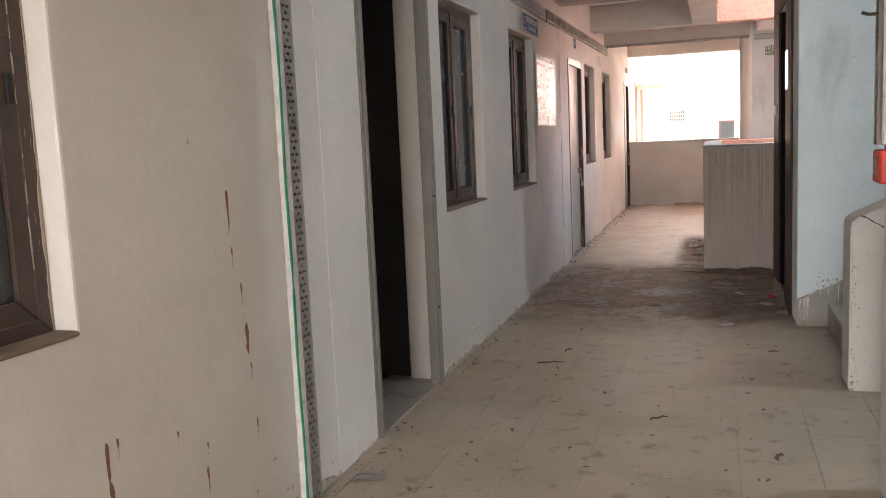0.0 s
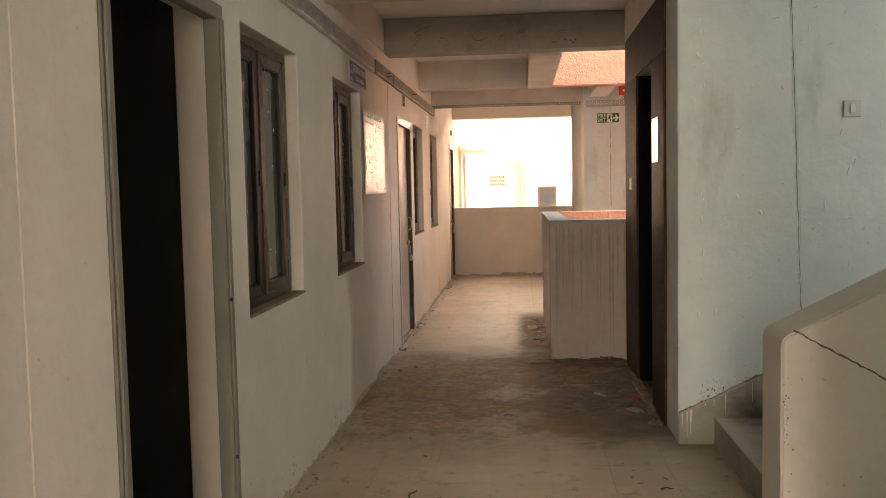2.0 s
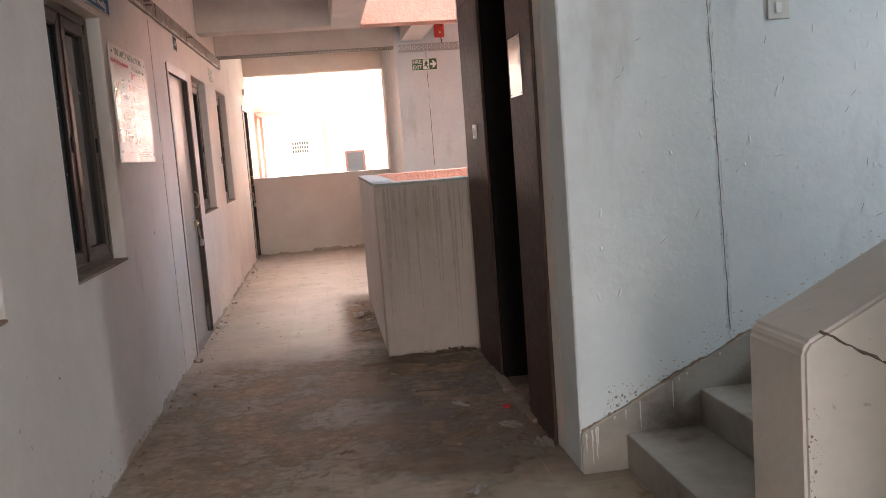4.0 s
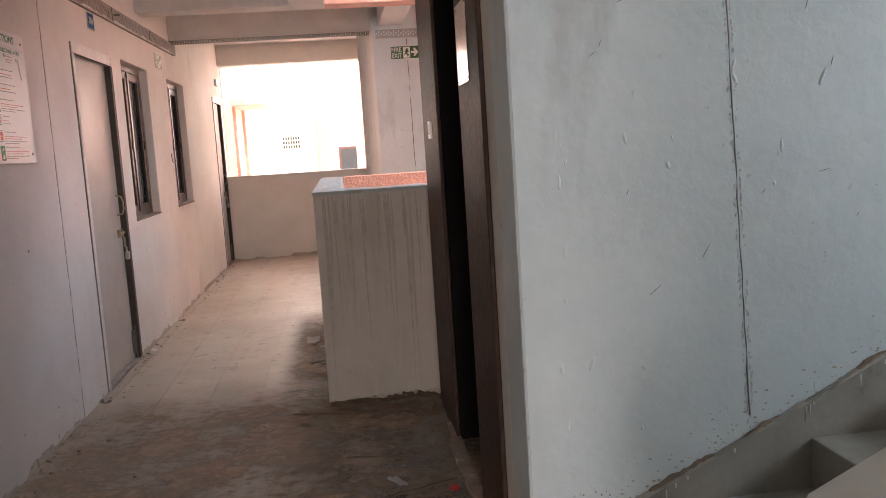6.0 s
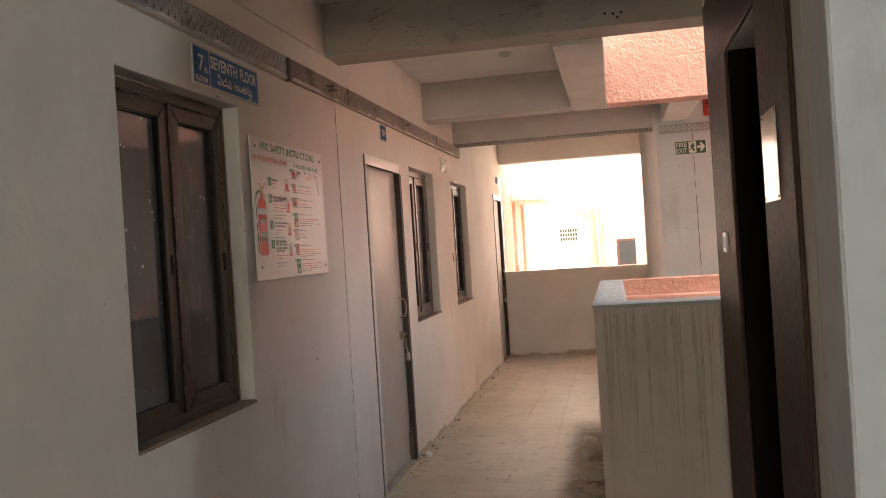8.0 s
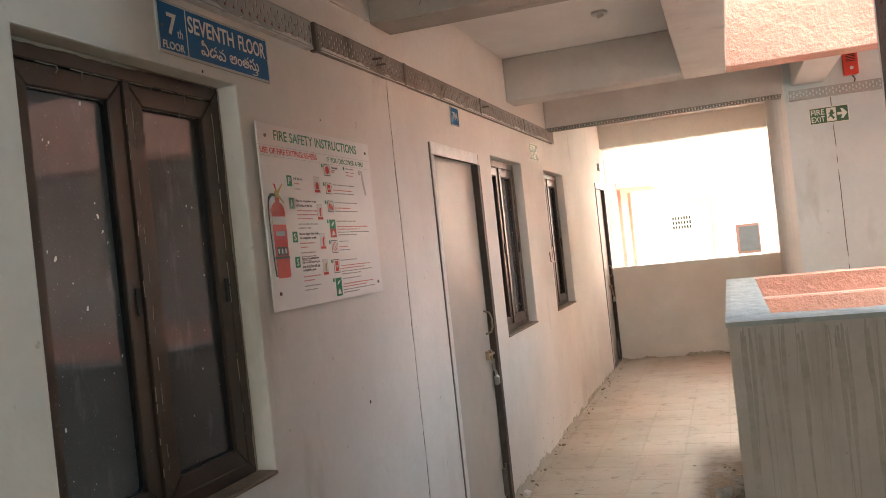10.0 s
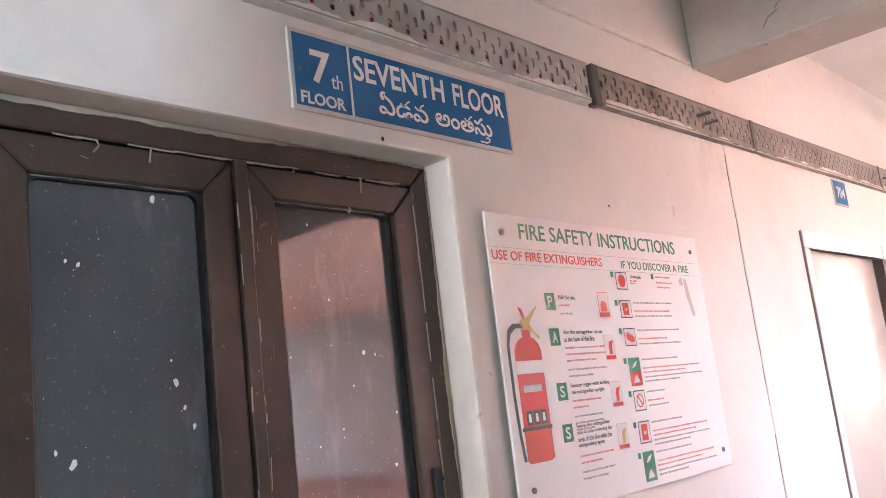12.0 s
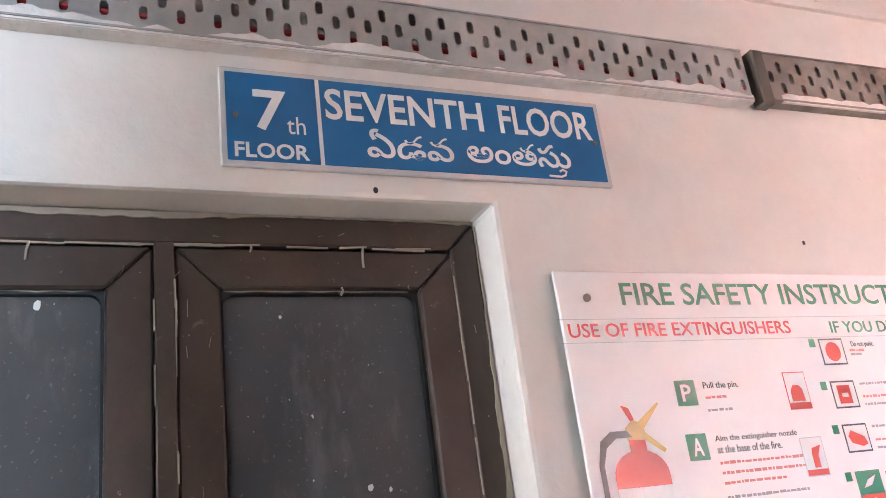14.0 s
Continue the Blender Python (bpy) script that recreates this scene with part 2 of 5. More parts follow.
structure("beam_well_side", box(-0.07, 0.205, 8.94, 11.36, LOW, TOP, 0.006), BEAM, "plastered concrete edge beam along the light well", "beam")
structure("beam_branch", box(0.205, 6.0, 11.13, 11.36, LOW, 3.6, 0.004), CORAL, "coral painted stucco edge beam above the light well", "beam")
structure("beam_third", box(XL, 0.62, 12.46, 12.69, LOW - 0.06, TOP, 0.006), BEAM, "off-white plastered cross beam carrying a cable tray", "beam")
structure("beam_corner", box(0.69, 0.92, 11.36, 12.49, LOW, TOP, 0.006), CEILING, "off-white plastered beam over the side corridor", "beam")
# stairwell
structure("wall_stair", wall_slab("y", 6.34, 6.57, XR, 4.6, 0.0, TOP, []), PLASTER_B, "cool white plastered stairwell wall, flaking above the skirting")
structure("wall_stair_east", wall_slab("x", 4.6, 4.83, 3.32, 6.57, 0.0, TOP, [(4.5, 5.36, 1.8, 2.78)]), PLASTER_B, "white plastered stairwell end wall with a window opening")
structure("pillar_near", box(0.74, 4.6, 3.32, 3.67, 0.0, TOP, 0.012, 2), PLASTER, "off-white plastered wall end beside the stairwell", "pillar")
structure("wall_east_near", wall_slab("x", 0.95, 1.18, -5.0, 3.32, 0.0, TOP, []), PLASTER, "off-white plastered corridor wall")
# Unseen end wall, added with an opening for the fill lamp.
structure("wall_south", wall_slab("y", -5.2, -5.0, XL, 1.18, 0.0, TOP, [(-1.05, 0.65, 1.1, 2.6)]), PLASTER, "off-white plastered end wall with an open window")
# lift lobby
structure("wall_lift", wall_slab("x", XR, XR + 0.2, 6.57, 8.657, 0.0, TOP, [(7.162, 7.965, -1.0, 2.193)]), PLASTER, "off-white plastered lift wall")
# Raised out of view to shade the well; cream limits coral bounce.
structure("wall_lift_back", wall_slab("y", 8.657, 8.86, XR + 0.2, 6.0, 0.0, 6.0, []), CREAM, "cream outer wall of the lift shaft, raised unseen to shade the well")
structure("lift_shaft_wall", box(1.9, 2.1, 6.57, 8.657, -0.1, TOP), BLACKISH, "back wall of the lift shaft, its darkness put into the colour")
structure("lift_shaft", box(XR + 0.2, 2.2, 6.6, 8.65, -0.1, 0.0), BLACKISH, "bare lift shaft floor, its darkness put into the colour", "floor")
# Unseen wall over the roof, added to keep direct sun off the well.
structure("upper_storey", box(-4.6, 8.0, 8.6, 8.855, TOP + 0.153, 8.5), CREAM, "unseen cream wall added above the roof to keep sun off the well", "wall")
# light well parapet
structure("parapet_front", box(0.073, XR + 0.2, 8.657, 8.86, 0.0, 1.14, 0.01, 2), STREAKED, "rain-streaked grey plastered parapet of the light well", "parapet")
structure("parapet_side", box(0.073, 0.235, 8.862, 11.20, 0.0, 1.14, 0.01, 2), PLASTER, "off-white plastered side parapet of the light well", "parapet")
structure("parapet_back", box(0.237, 6.0, 11.03, 11.20, -3.0, 1.14, 0.01, 2), CORAL, "coral painted rough parapet of the light well", "parapet")
# end of the corridor
structure("wall_branch", wall_slab("y", 12.49, 12.72, 0.6, 6.0, 0.0, TOP, []), PLASTER_B, "white plastered wall of the side corridor")
structure("column", tube([(0.60, 12.60, 0.0), (0.60, 12.60, TOP)], 0.115, 24), PLASTER, "round white plastered column at the corridor corner", "column")
structure("wall_east_far", wall_slab("x", 0.72, 0.92, 12.72, 15.98, 0.0, TOP, []), PLASTER, "off-white plastered corridor wall beyond the column")
structure("wall_north", wall_slab("y", 15.76, 15.98, XL, 0.72, 0.0, TOP, [(XL, 0.705, 1.112, 2.55)]), PLASTER, "off-white plastered end parapet under a wide open window")
# rooms behind the wall, near-black base standing in for their lack of light
structure("room_back", wall_slab("x", -4.6, -4.4, -5.0, 15.99, -0.1, 3.0, []), ROOM_DARK, "far wall of the unlit rooms, their darkness in its colour")
structure("room_floor", box(-4.4, -1.6, -5.0, 15.99, -0.15, -0.005), ROOM_DARK, "bare floor of the unlit rooms, their darkness in its colour", "floor")
structure("room_ceiling", box(-4.4, XL - 0.187, -5.0, 15.99, 2.9, 3.0), ROOM_DARK, "ceiling of the unlit rooms, their darkness in its colour", "ceiling")
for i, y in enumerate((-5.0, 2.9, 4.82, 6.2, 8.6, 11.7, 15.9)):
    structure("room_partition", box(-4.4, XL - 0.1871, y, y + 0.09, 0.0, 2.9), ROOM_DARK, "partition wall between the unlit rooms, their darkness in its colour")
# ---- outside ----
structure("ground", box(-60, 60, -30, 90, -21.0, -20.8), GREY_CEMENT, "distant dusty ground far below", "ground")
structure("facade_opposite", box(-8, 8, 22.0, 23.0, -20.8, 7.5), FACADE, "sunlit cream painted facade of the opposite block", "facade")
# Both wings rise unseen past the opening to cut skylight in the gap.
structure("wing_west", box(-1.6, -1.255, 15.992, 19.15, -12.0, 9.0), CORAL, "coral painted outer wall beside the end window", "wall")
structure("wing_east", box(0.53, 1.1, 17.2, 18.4, -12.0, 9.0, 0.01), CORAL, "coral painted outer wall beside the end window", "wall")
for z0, z1 in ((-20.8, -2.2), (-0.9, 1.1), (2.5, 4.4)):
    structure("courtyard_block", box(11.0, 11.3, 0.0, 22.0, z0, z1, 0.01), CORAL, "coral painted gallery front across the courtyard", "facade")
# Darker plaster puts part of the galleries' shade into their colour.
structure("courtyard_gallery", box(13.0, 13.2, 0.0, 22.0, -20.8, 4.4), GRIMY_DIM, "shaded back wall of the galleries across the courtyard", "wall")
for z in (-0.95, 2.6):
    structure("courtyard_slab", box(11.3, 13.0, 0.0, 22.0, z, z + 0.15), GRIMY_DIM, "shaded gallery slab across the courtyard", "slab")
# ---- stairs ----
st = empty("staircase")
tagged(st, "grey cement staircase rising beside a plastered wall", "stairs")
for i in range(9):
    part("step", box(0.87 + 0.32 * i, 4.6, 5.13, 6.338, 0.15 * i - (0.0 if i else 0.005), 0.15 * (i + 1), 0.008, 2), GREY_CEMENT, st)


def prism(profile, y0, y1):
    """Extrudes a profile of (x, z) corners along y."""
    bm = bmesh.new()
    a = [bm.verts.new((x, y0, z)) for x, z in profile]
    b = [bm.verts.new((x, y1, z)) for x, z in profile]
    n = len(a)
    bm.faces.new(a)
    bm.faces.new(b[::-1])
    for i in range(n):
        bm.faces.new((a[i], b[i], b[(i + 1) % n], a[(i + 1) % n]))
    bmesh.ops.recalc_face_normals(bm, faces=bm.faces)
    return bm


bal = prism([(0.80, 0.0), (3.74, 0.0), (3.74, 2.316), (0.93, 0.90), (0.815, 0.845), (0.80, 0.82)], 4.87, 5.128)
bmesh.ops.bevel(bal, geom=[e for e in bal.edges if e.calc_face_angle(0) > 0.3], offset=0.009, segments=2, affect="EDGES")
structure("stair_parapet", bal, PLASTER, "off-white plastered sloping stair parapet with a grimy top", "parapet")
# ---- wall frames: local x reads along the wall, y is up, z stands off it ----
def on_west(y, z, off=0.0):
    return Matrix(((0, 0, 1, XL + off), (1, 0, 0, y), (0, 1, 0, z), (0, 0, 0, 1)))


def on_north(x, z, y=12.49, off=0.0):
    return Matrix(((1, 0, 0, x), (0, 0, -1, y - off), (0, 1, 0, z), (0, 0, 0, 1)))


def on_east(y, z, x=XR, off=0.0):
    return Matrix(((0, 0, -1, x - off), (-1, 0, 0, y), (0, 1, 0, z), (0, 0, 0, 1)))


def plain(name, col, rough=0.5, metal=0.0, bump=0.0):
    return material(name, col, tuple(c * 0.85 for c in col), 9.0, rough, metal, bump, 60.0)


WHITE = plain("white_print", (0.78, 0.76, 0.74), 0.22)
BLUE = plain("blue_print", (0.03, 0.14, 0.33), 0.22)
INK = plain("dark_ink", (0.06, 0.07, 0.065), 0.24)
GREEN = plain("green_print", (0.03, 0.22, 0.11), 0.24)
REDINK = plain("red_ink", (0.62, 0.06, 0.06), 0.24)
GREENINK = plain("green_ink", (0.06, 0.24, 0.13), 0.24)
YELLOW = plain("brass_yellow", (0.55, 0.40, 0.12), 0.24)
PICTURE_RED = plain("picture_red", (0.60, 0.055, 0.035), 0.24)
PALE_GREY = plain("pale_grey_print", (0.55, 0.53, 0.52), 0.24)
PRINT_RED = plain("fine_red_print", (0.66, 0.25, 0.22), 0.24)
PRINT_GREY = plain("fine_grey_print", (0.36, 0.34, 0.33), 0.24)
BOARD = material("laminated_board", (0.78, 0.75, 0.73), (0.72, 0.69, 0.67), 5.0, 0.34, 0.0, 0.0)
LUMINOUS = plain("sign_white", (0.75, 0.76, 0.66), 0.4)
SIGN_GREEN = plain("sign_green", (0.03, 0.10, 0.03), 0.4)
SCREW = plain("screw_steel", (0.16, 0.14, 0.12), 0.4, 0.8)
CABLE = plain("red_cable", (0.42, 0.03, 0.03), 0.5)
GREENWIRE = plain("green_wire", (0.01, 0.19, 0.10), 0.45)
BRASS = plain("worn_brass", (0.38, 0.30, 0.20), 0.4, 0.8)
CHROME = plain("steel_hardware", (0.45, 0.43, 0.40), 0.3, 0.9)
RUBBER = plain("black_gasket", (0.012, 0.012, 0.012), 0.6)
MUD = plain("rust_brown_drip", (0.22, 0.10, 0.045), 0.7)
FLECK_DAYLIGHT = plain("white_fleck_and_daylight", (0.75, 0.75, 0.72), 0.7)
PAPER = plain("dirty_paper", (0.52, 0.47, 0.41), 0.85)
TWIG = plain("dry_twig", (0.11, 0.075, 0.045), 0.85)
LEAF = plain("dry_leaf_brown", (0.16, 0.10, 0.055), 0.8)
GRIT = material("dust_grit", (0.24, 0.2, 0.15), (0.14, 0.11, 0.08), 30.0, 0.9)
PUTTY = plain("tan_putty", (0.36, 0.30, 0.23), 0.85)
SWITCH = plain("ivory_plastic", (0.62, 0.60, 0.55), 0.4)
CRACK = plain("open_crack", (0.15, 0.11, 0.08), 0.95)
SEAM = plain("seam_grey", (0.24, 0.225, 0.205), 0.95)
MOULD = material("grey_mould", (0.27, 0.255, 0.23), (0.16, 0.15, 0.135), 30.0, 0.95)
STREAK = material("rain_streak", (0.47, 0.405, 0.335), (0.385, 0.325, 0.26), 22.0, 0.9)
SOIL = material("dark_soil", (0.15, 0.105, 0.07), (0.08, 0.055, 0.037), 20.0, 0.95, bump=0.9, grain=60)
CAKED = material("caked_brown_dirt", (0.30, 0.215, 0.15), (0.19, 0.13, 0.09), 7.0, 0.95, bump=0.9, grain=50, stain=(0.52, 0.45, 0.37), stain_at=0.55, stain_scale=9.0)
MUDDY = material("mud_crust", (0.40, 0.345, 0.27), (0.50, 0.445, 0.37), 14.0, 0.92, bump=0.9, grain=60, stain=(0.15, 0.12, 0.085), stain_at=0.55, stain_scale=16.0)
LILAC = plain("amber_glass", (0.30, 0.11, 0.08), 0.25)


def plate(x0, x1, y0, y1, z0, z1, bevel=0.0):
    return box(x0, x1, y0, y1, z0, z1, bevel)


def slab_shape(points, z0, z1):
    """A flat shape of (x, y) corners with a thickness."""
    bm = bmesh.new()
    a = [bm.verts.new((x, y, z0)) for x, y in points]
    b = [bm.verts.new((x, y, z1)) for x, y in points]
    n = len(a)
    bm.faces.new(b)
    bm.faces.new(a[::-1])
    for i in range(n):
        bm.faces.new((a[i], a[(i + 1) % n], b[(i + 1) % n], b[i]))
    bmesh.ops.recalc_face_normals(bm, faces=bm.faces)
    return bm


def disc(x, y, rx, ry, z0, z1, n=18):
    return slab_shape([(x + rx * math.cos(2 * math.pi * k / n), y + ry * math.sin(2 * math.pi * k / n)) for k in range(n)], z0, z1)


def text_mesh(body, x, y, width, height, z, mat, bold=0.0):
    """Letters set in the built-in font, fitted to a width and height, left foot at (x, y)."""
    cu = bpy.data.curves.new("letters", "FONT")
    cu.body = body
    cu.offset = bold
    cu.extrude = 0.002
    cu.resolution_u = 3
    ob = new("letters", cu)
    bpy.context.view_layer.update()
    me = bpy.data.meshes.new_from_object(ob.evaluated_get(bpy.context.evaluated_depsgraph_get()))
    bpy.data.objects.remove(ob)
    co = np.empty(len(me.vertices) * 3)
    me.vertices.foreach_get("co", co)
    co = co.reshape(-1, 3)
    lo, hi = co.min(0), co.max(0)
    co[:, 0] = x + (co[:, 0] - lo[0]) / (hi[0] - lo[0]) * width
    co[:, 1] = y + (co[:, 1] - lo[1]) / (hi[1] - lo[1]) * height
    co[:, 2] = z + co[:, 2] / 0.002 * 0.0003
    me.vertices.foreach_set("co", co.ravel())
    me.materials.clear()
    me.materials.append(mat)
    return me


# ---- windows ----
SILL = material("sill_cement", (0.27, 0.20, 0.145), (0.18, 0.135, 0.10), 8.0, 0.9, bump=0.7, grain=50)


def mitred_frame(x0, x1, y0, y1, w, z0, z1, bevel=0.003):
    """A rectangular frame of four bars, mitred at the corners."""
    bm = bmesh.new()
    o = [(x0, y0), (x1, y0), (x1, y1), (x0, y1)]
    i = [(x0 + w, y0 + w), (x1 - w, y0 + w), (x1 - w, y1 - w), (x0 + w, y1 - w)]
    g = 0.0008
    for k in range(4):
        m = (k + 1) % 4
        quad = [o[k], o[m], i[m], i[k]]
        cx, cy = sum(p[0] for p in quad) / 4, sum(p[1] for p in quad) / 4
        d = (o[m][0] - o[k][0], o[m][1] - o[k][1])
        n = math.hypot(*d)
        quad = [(px - g * (1 if (px - cx) * d[0] + (py - cy) * d[1] > 0 else -1) * d[0] / n, py - g * (1 if (px - cx) * d[0] + (py - cy) * d[1] > 0 else -1) * d[1] / n) for px, py in quad]
        a = [bm.verts.new((px, py, z0)) for px, py in quad]
        b = [bm.verts.new((px, py, z1)) for px, py in quad]
        bm.faces.new(a[::-1])
        bm.faces.new(b)
        for q in range(4):
            bm.faces.new((a[q], a[(q + 1) % 4], b[(q + 1) % 4], b[q]))
    bmesh.ops.recalc_face_normals(bm, faces=bm.faces)
    bmesh.ops.bevel(bm, geom=list(bm.edges), offset=bevel, segments=1, affect="EDGES")
    return bm


def rounded_ring(x0, x1, y0, y1, r, w, z0, z1):
    """A flat ring with square outside and rounded inside corners: the black gasket round a pane."""
    bm = bmesh.new()
    inner, outer = [], []
    for cx, cy, a0, ox, oy in ((x1 - r - w, y0 + r + w, -90, x1, y0), (x1 - r - w, y1 - r - w, 0, x1, y1), (x0 + r + w, y1 - r - w, 90, x0, y1), (x0 + r + w, y0 + r + w, 180, x0, y0)):
        for s in range(6):
            a = radians(a0 + 18 * s)
            inner.append((cx + r * math.cos(a), cy + r * math.sin(a)))
            outer.append((ox, oy))
    n = len(inner)
    vi = [bm.verts.new((*p, z1)) for p in inner]
    vo = [bm.verts.new((*p, z1)) for p in outer]
    vb = [bm.verts.new((*p, z0)) for p in inner]
    for k in range(n):
        m = (k + 1) % n
        bm.faces.new((vo[k], vo[m], vi[m], vi[k])) if outer[k] != outer[m] else bm.faces.new((vo[k], vi[m], vi[k]))
        bm.faces.new((vi[k], vi[m], vb[m], vb[k]))
    bmesh.ops.remove_doubles(bm, verts=[v for v in bm.verts], dist=1e-6)
    bmesh.ops.recalc_face_normals(bm, faces=bm.faces)
    return bm


def blobs(rng, n, x0, x1, y0, y1, z, small, big, tall=1.8):
    bm = bmesh.new()
    for _ in range(n):
        cx, cy = rng.uniform(x0, x1), rng.uniform(y0, y1)
        r = small + (big - small) * rng.random() ** 4
        tl = rng.uniform(1.0, tall)
        lean, lift = rng.uniform(-0.4, 0.2), rng.uniform(0.0, 0.0006)
        k = 7
        vs = []
        for j in range(k):
            a = 2 * math.pi * j / k
            q = r * rng.uniform(0.7, 1.25)
            dx, dy = q * math.cos(a), q * tl * math.sin(a)
            vs.append(bm.verts.new((cx + dx - lean * dy * 0.5, cy + dy, z + lift)))
        bm.faces.new(vs)
    return bm


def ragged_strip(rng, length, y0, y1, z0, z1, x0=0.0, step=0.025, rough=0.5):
    """A daub of paint along an edge, with an uneven upper rim."""
    n = max(2, int(length / step))
    bm = bmesh.new()
    prev, level = None, 0.5
    for i in range(n + 1):
        x = x0 + length * i / n
        level = min(1.0, max(0.0, level + rng.uniform(-0.28, 0.28)))
        t = y0 + (y1 - y0) * (1 - rough * level)
        row = [bm.verts.new(p) for p in ((x, y0, z0), (x, y0, z1), (x, t, z1), (x, t, z0))]
        if prev:
            for k in range(4):
                bm.faces.new((prev[k], prev[(k + 1) % 4], row[(k + 1) % 4], row[k]))
        prev = row
    bmesh.ops.recalc_face_normals(bm, faces=bm.faces)
    return bm


def window(number, y0, y1, z0, z1, seed):
    w, h = y1 - y0, z1 - z0
    rng = random.Random(seed)
    win = tagged(empty(f"window_{number}", on_west(y0, z0, -0.12)), "brown aluminium casement window with two dusty paint-flecked panes", "window", "corridor windows", "structure")
    part("window_frame", mitred_frame(0.003, w - 0.003, 0.003, h - 0.003, 0.042, 0.0, 0.055), ALU, win)
    mid = w * 0.495
    part("mullion", plate(mid - 0.012, mid + 0.012, 0.045, h - 0.045, 0.004, 0.060, 0.002), ALU, win)
    for a, b in ((0.043, mid - 0.0135), (mid + 0.0135, w - 0.043)):
        c, d = 0.04, h - 0.049
        sash = part("sash", mitred_frame(a, b, c, d, 0.055, 0.010, 0.052), ALU, win)
        part("gasket", rounded_ring(a + 0.052, b - 0.052, c + 0.052, d - 0.052, 0.016, 0.007, 0.024, 0.040), RUBBER, sash)
        pane = part("pane", plate(a + 0.045, b - 0.045, c + 0.045, d - 0.045, 0.024, 0.029), GLASS, sash)
        pane.visible_shadow = False
        bm = blobs(rng, 46, a + 0.065, b - 0.065, c + 0.06, d - 0.06, 0.0296, 0.0006, 0.0055)
        part("paint_flecks", bm, FLECK_DAYLIGHT, sash)["kind"] = "stuff"
        hinge = part("handle", plate(b - 0.030, b - 0.012, h * 0.45, h * 0.45 + 0.07, 0.052, 0.060, 0.002), RUBBER, sash)
    bm = bmesh.new()
    for _ in range(5):
        x, edge = rng.uniform(0.04, w - 0.04), rng.random() < 0.6
        yy = h - 0.046 if edge else h - 0.103
        ln = rng.uniform(0.004, 0.03)
        add_tube(bm, [(x, yy, 0.054), (x + rng.uniform(-0.004, 0.004), yy - ln * 0.5, 0.0555), (x + rng.uniform(-0.008, 0.008), yy - ln, 0.054)], 0.0018, 5)
    for _ in range(14):
        x, ln = rng.uniform(0.05, w - 0.12), rng.uniform(0.02, 0.09)
        add_tube(bm, [(x, h - 0.046, 0.053), (x + ln, h - 0.046 + rng.uniform(-0.003, 0.003), 0.053)], 0.0017, 5)
    for _ in range(14):
        yy, ln = rng.uniform(0.08, h - 0.15), rng.uniform(0.02, 0.08)
        add_tube(bm, [(w - 0.043, yy, 0.053), (w - 0.043 + rng.uniform(-0.003, 0.003), yy + ln, 0.053)], 0.0015, 5)
    for _ in range(26):
        yy, ln = rng.uniform(0.08, h - 0.12), rng.uniform(0.008, 0.05)
        x = rng.choice((mid - 0.0125, mid + 0.0125))
        add_tube(bm, [(x, yy, 0.0595), (x + rng.uniform(-0.002, 0.002), yy + ln, 0.0598)], rng.uniform(0.0006, 0.0015), 5)
    for _ in range(16):
        x, yy = rng.uniform(0.03, w - 0.03), rng.choice((h - 0.02, h - 0.075, h - 0.03))
        yy += rng.uniform(-0.014, 0.014)
        a, ln, z = rng.uniform(-1.5, 1.5), rng.uniform(0.002, 0.014), 0.0551 if yy > h - 0.045 else 0.0521
        add_tube(bm, [(x, yy, z), (x + ln * math.cos(a), yy + 0.6 * ln * math.sin(a), z)], rng.uniform(0.0002, 0.0006), 4)
    for _ in range(12):
        x, yy = rng.choice((0.022, w - 0.022, mid - 0.04, mid + 0.04)) + rng.uniform(-0.014, 0.014), rng.uniform(0.1, h - 0.12)
        ln = rng.uniform(0.003, 0.03)
        z = 0.0551 if x < 0.042 or x > w - 0.042 else 0.0521
        add_tube(bm, [(x, yy, z), (x + rng.uniform(-0.004, 0.004), yy + ln, z)], rng.uniform(0.0002, 0.0006), 4)
    for a, b in ((0.043, mid - 0.0135), (mid + 0.0135, w - 0.043)):
        add_tube(bm, [(a + 0.06 + (b - a - 0.13) * k / 12, h - 0.1045 + rng.uniform(-0.0012, 0.0012), 0.041) for k in range(13)], 0.0011, 5)
    part("old_putty", bm, PUTTY, win)["kind"] = "stuff"
    edge = ragged_strip(rng, w - 0.01, 0.0, 0.010, 0.054, 0.0575, 0.005, 0.012, 0.9)
    part("plaster_edge", edge, PUTTY, win, "ragged plaster and putty line round the frame", at=Matrix.Translation((w, h - 0.002, 0)) @ Matrix.Rotation(math.pi, 4, "Z"))
    edge = ragged_strip(rng, h - 0.02, 0.0, 0.010, 0.054, 0.0575, 0.01, 0.012, 0.9)
    part("plaster_edge", edge, PUTTY, win, "ragged plaster and putty line round the frame", at=Matrix.Translation((w - 0.002, 0, 0)) @ Matrix.Rotation(radians(90), 4, "Z"))
    part("window_sill", box(-0.002, w + 0.002, -0.004, 0.009, 0.055, 0.127, 0.004), SILL, win, "rough dusty cement sill")
    return win


for k, (a, b, c, d) in WIN.items():
    window(k, a, b, c, d, 40 + k)


# ---- doors ----
def door_frame(parent, w, h, t, d0, d1, mat):
    part("jamb", plate(0, t, 0, h, d0, d1, 0.004), mat, parent)
    part("jamb", plate(w - t, w, 0, h, d0, d1, 0.004), mat, parent)
    part("head", plate(t, w - t, h - t, h, d0, d1, 0.004), mat, parent)


d1 = tagged(empty("door_1", on_west(3.81, 0.0)), "grey-green steel frame of an open doorway into a dark room", "door frame", kind="structure")
door_frame(d1, 0.96, 2.113, 0.058, -0.05, 0.006, STEEL_FRAME)
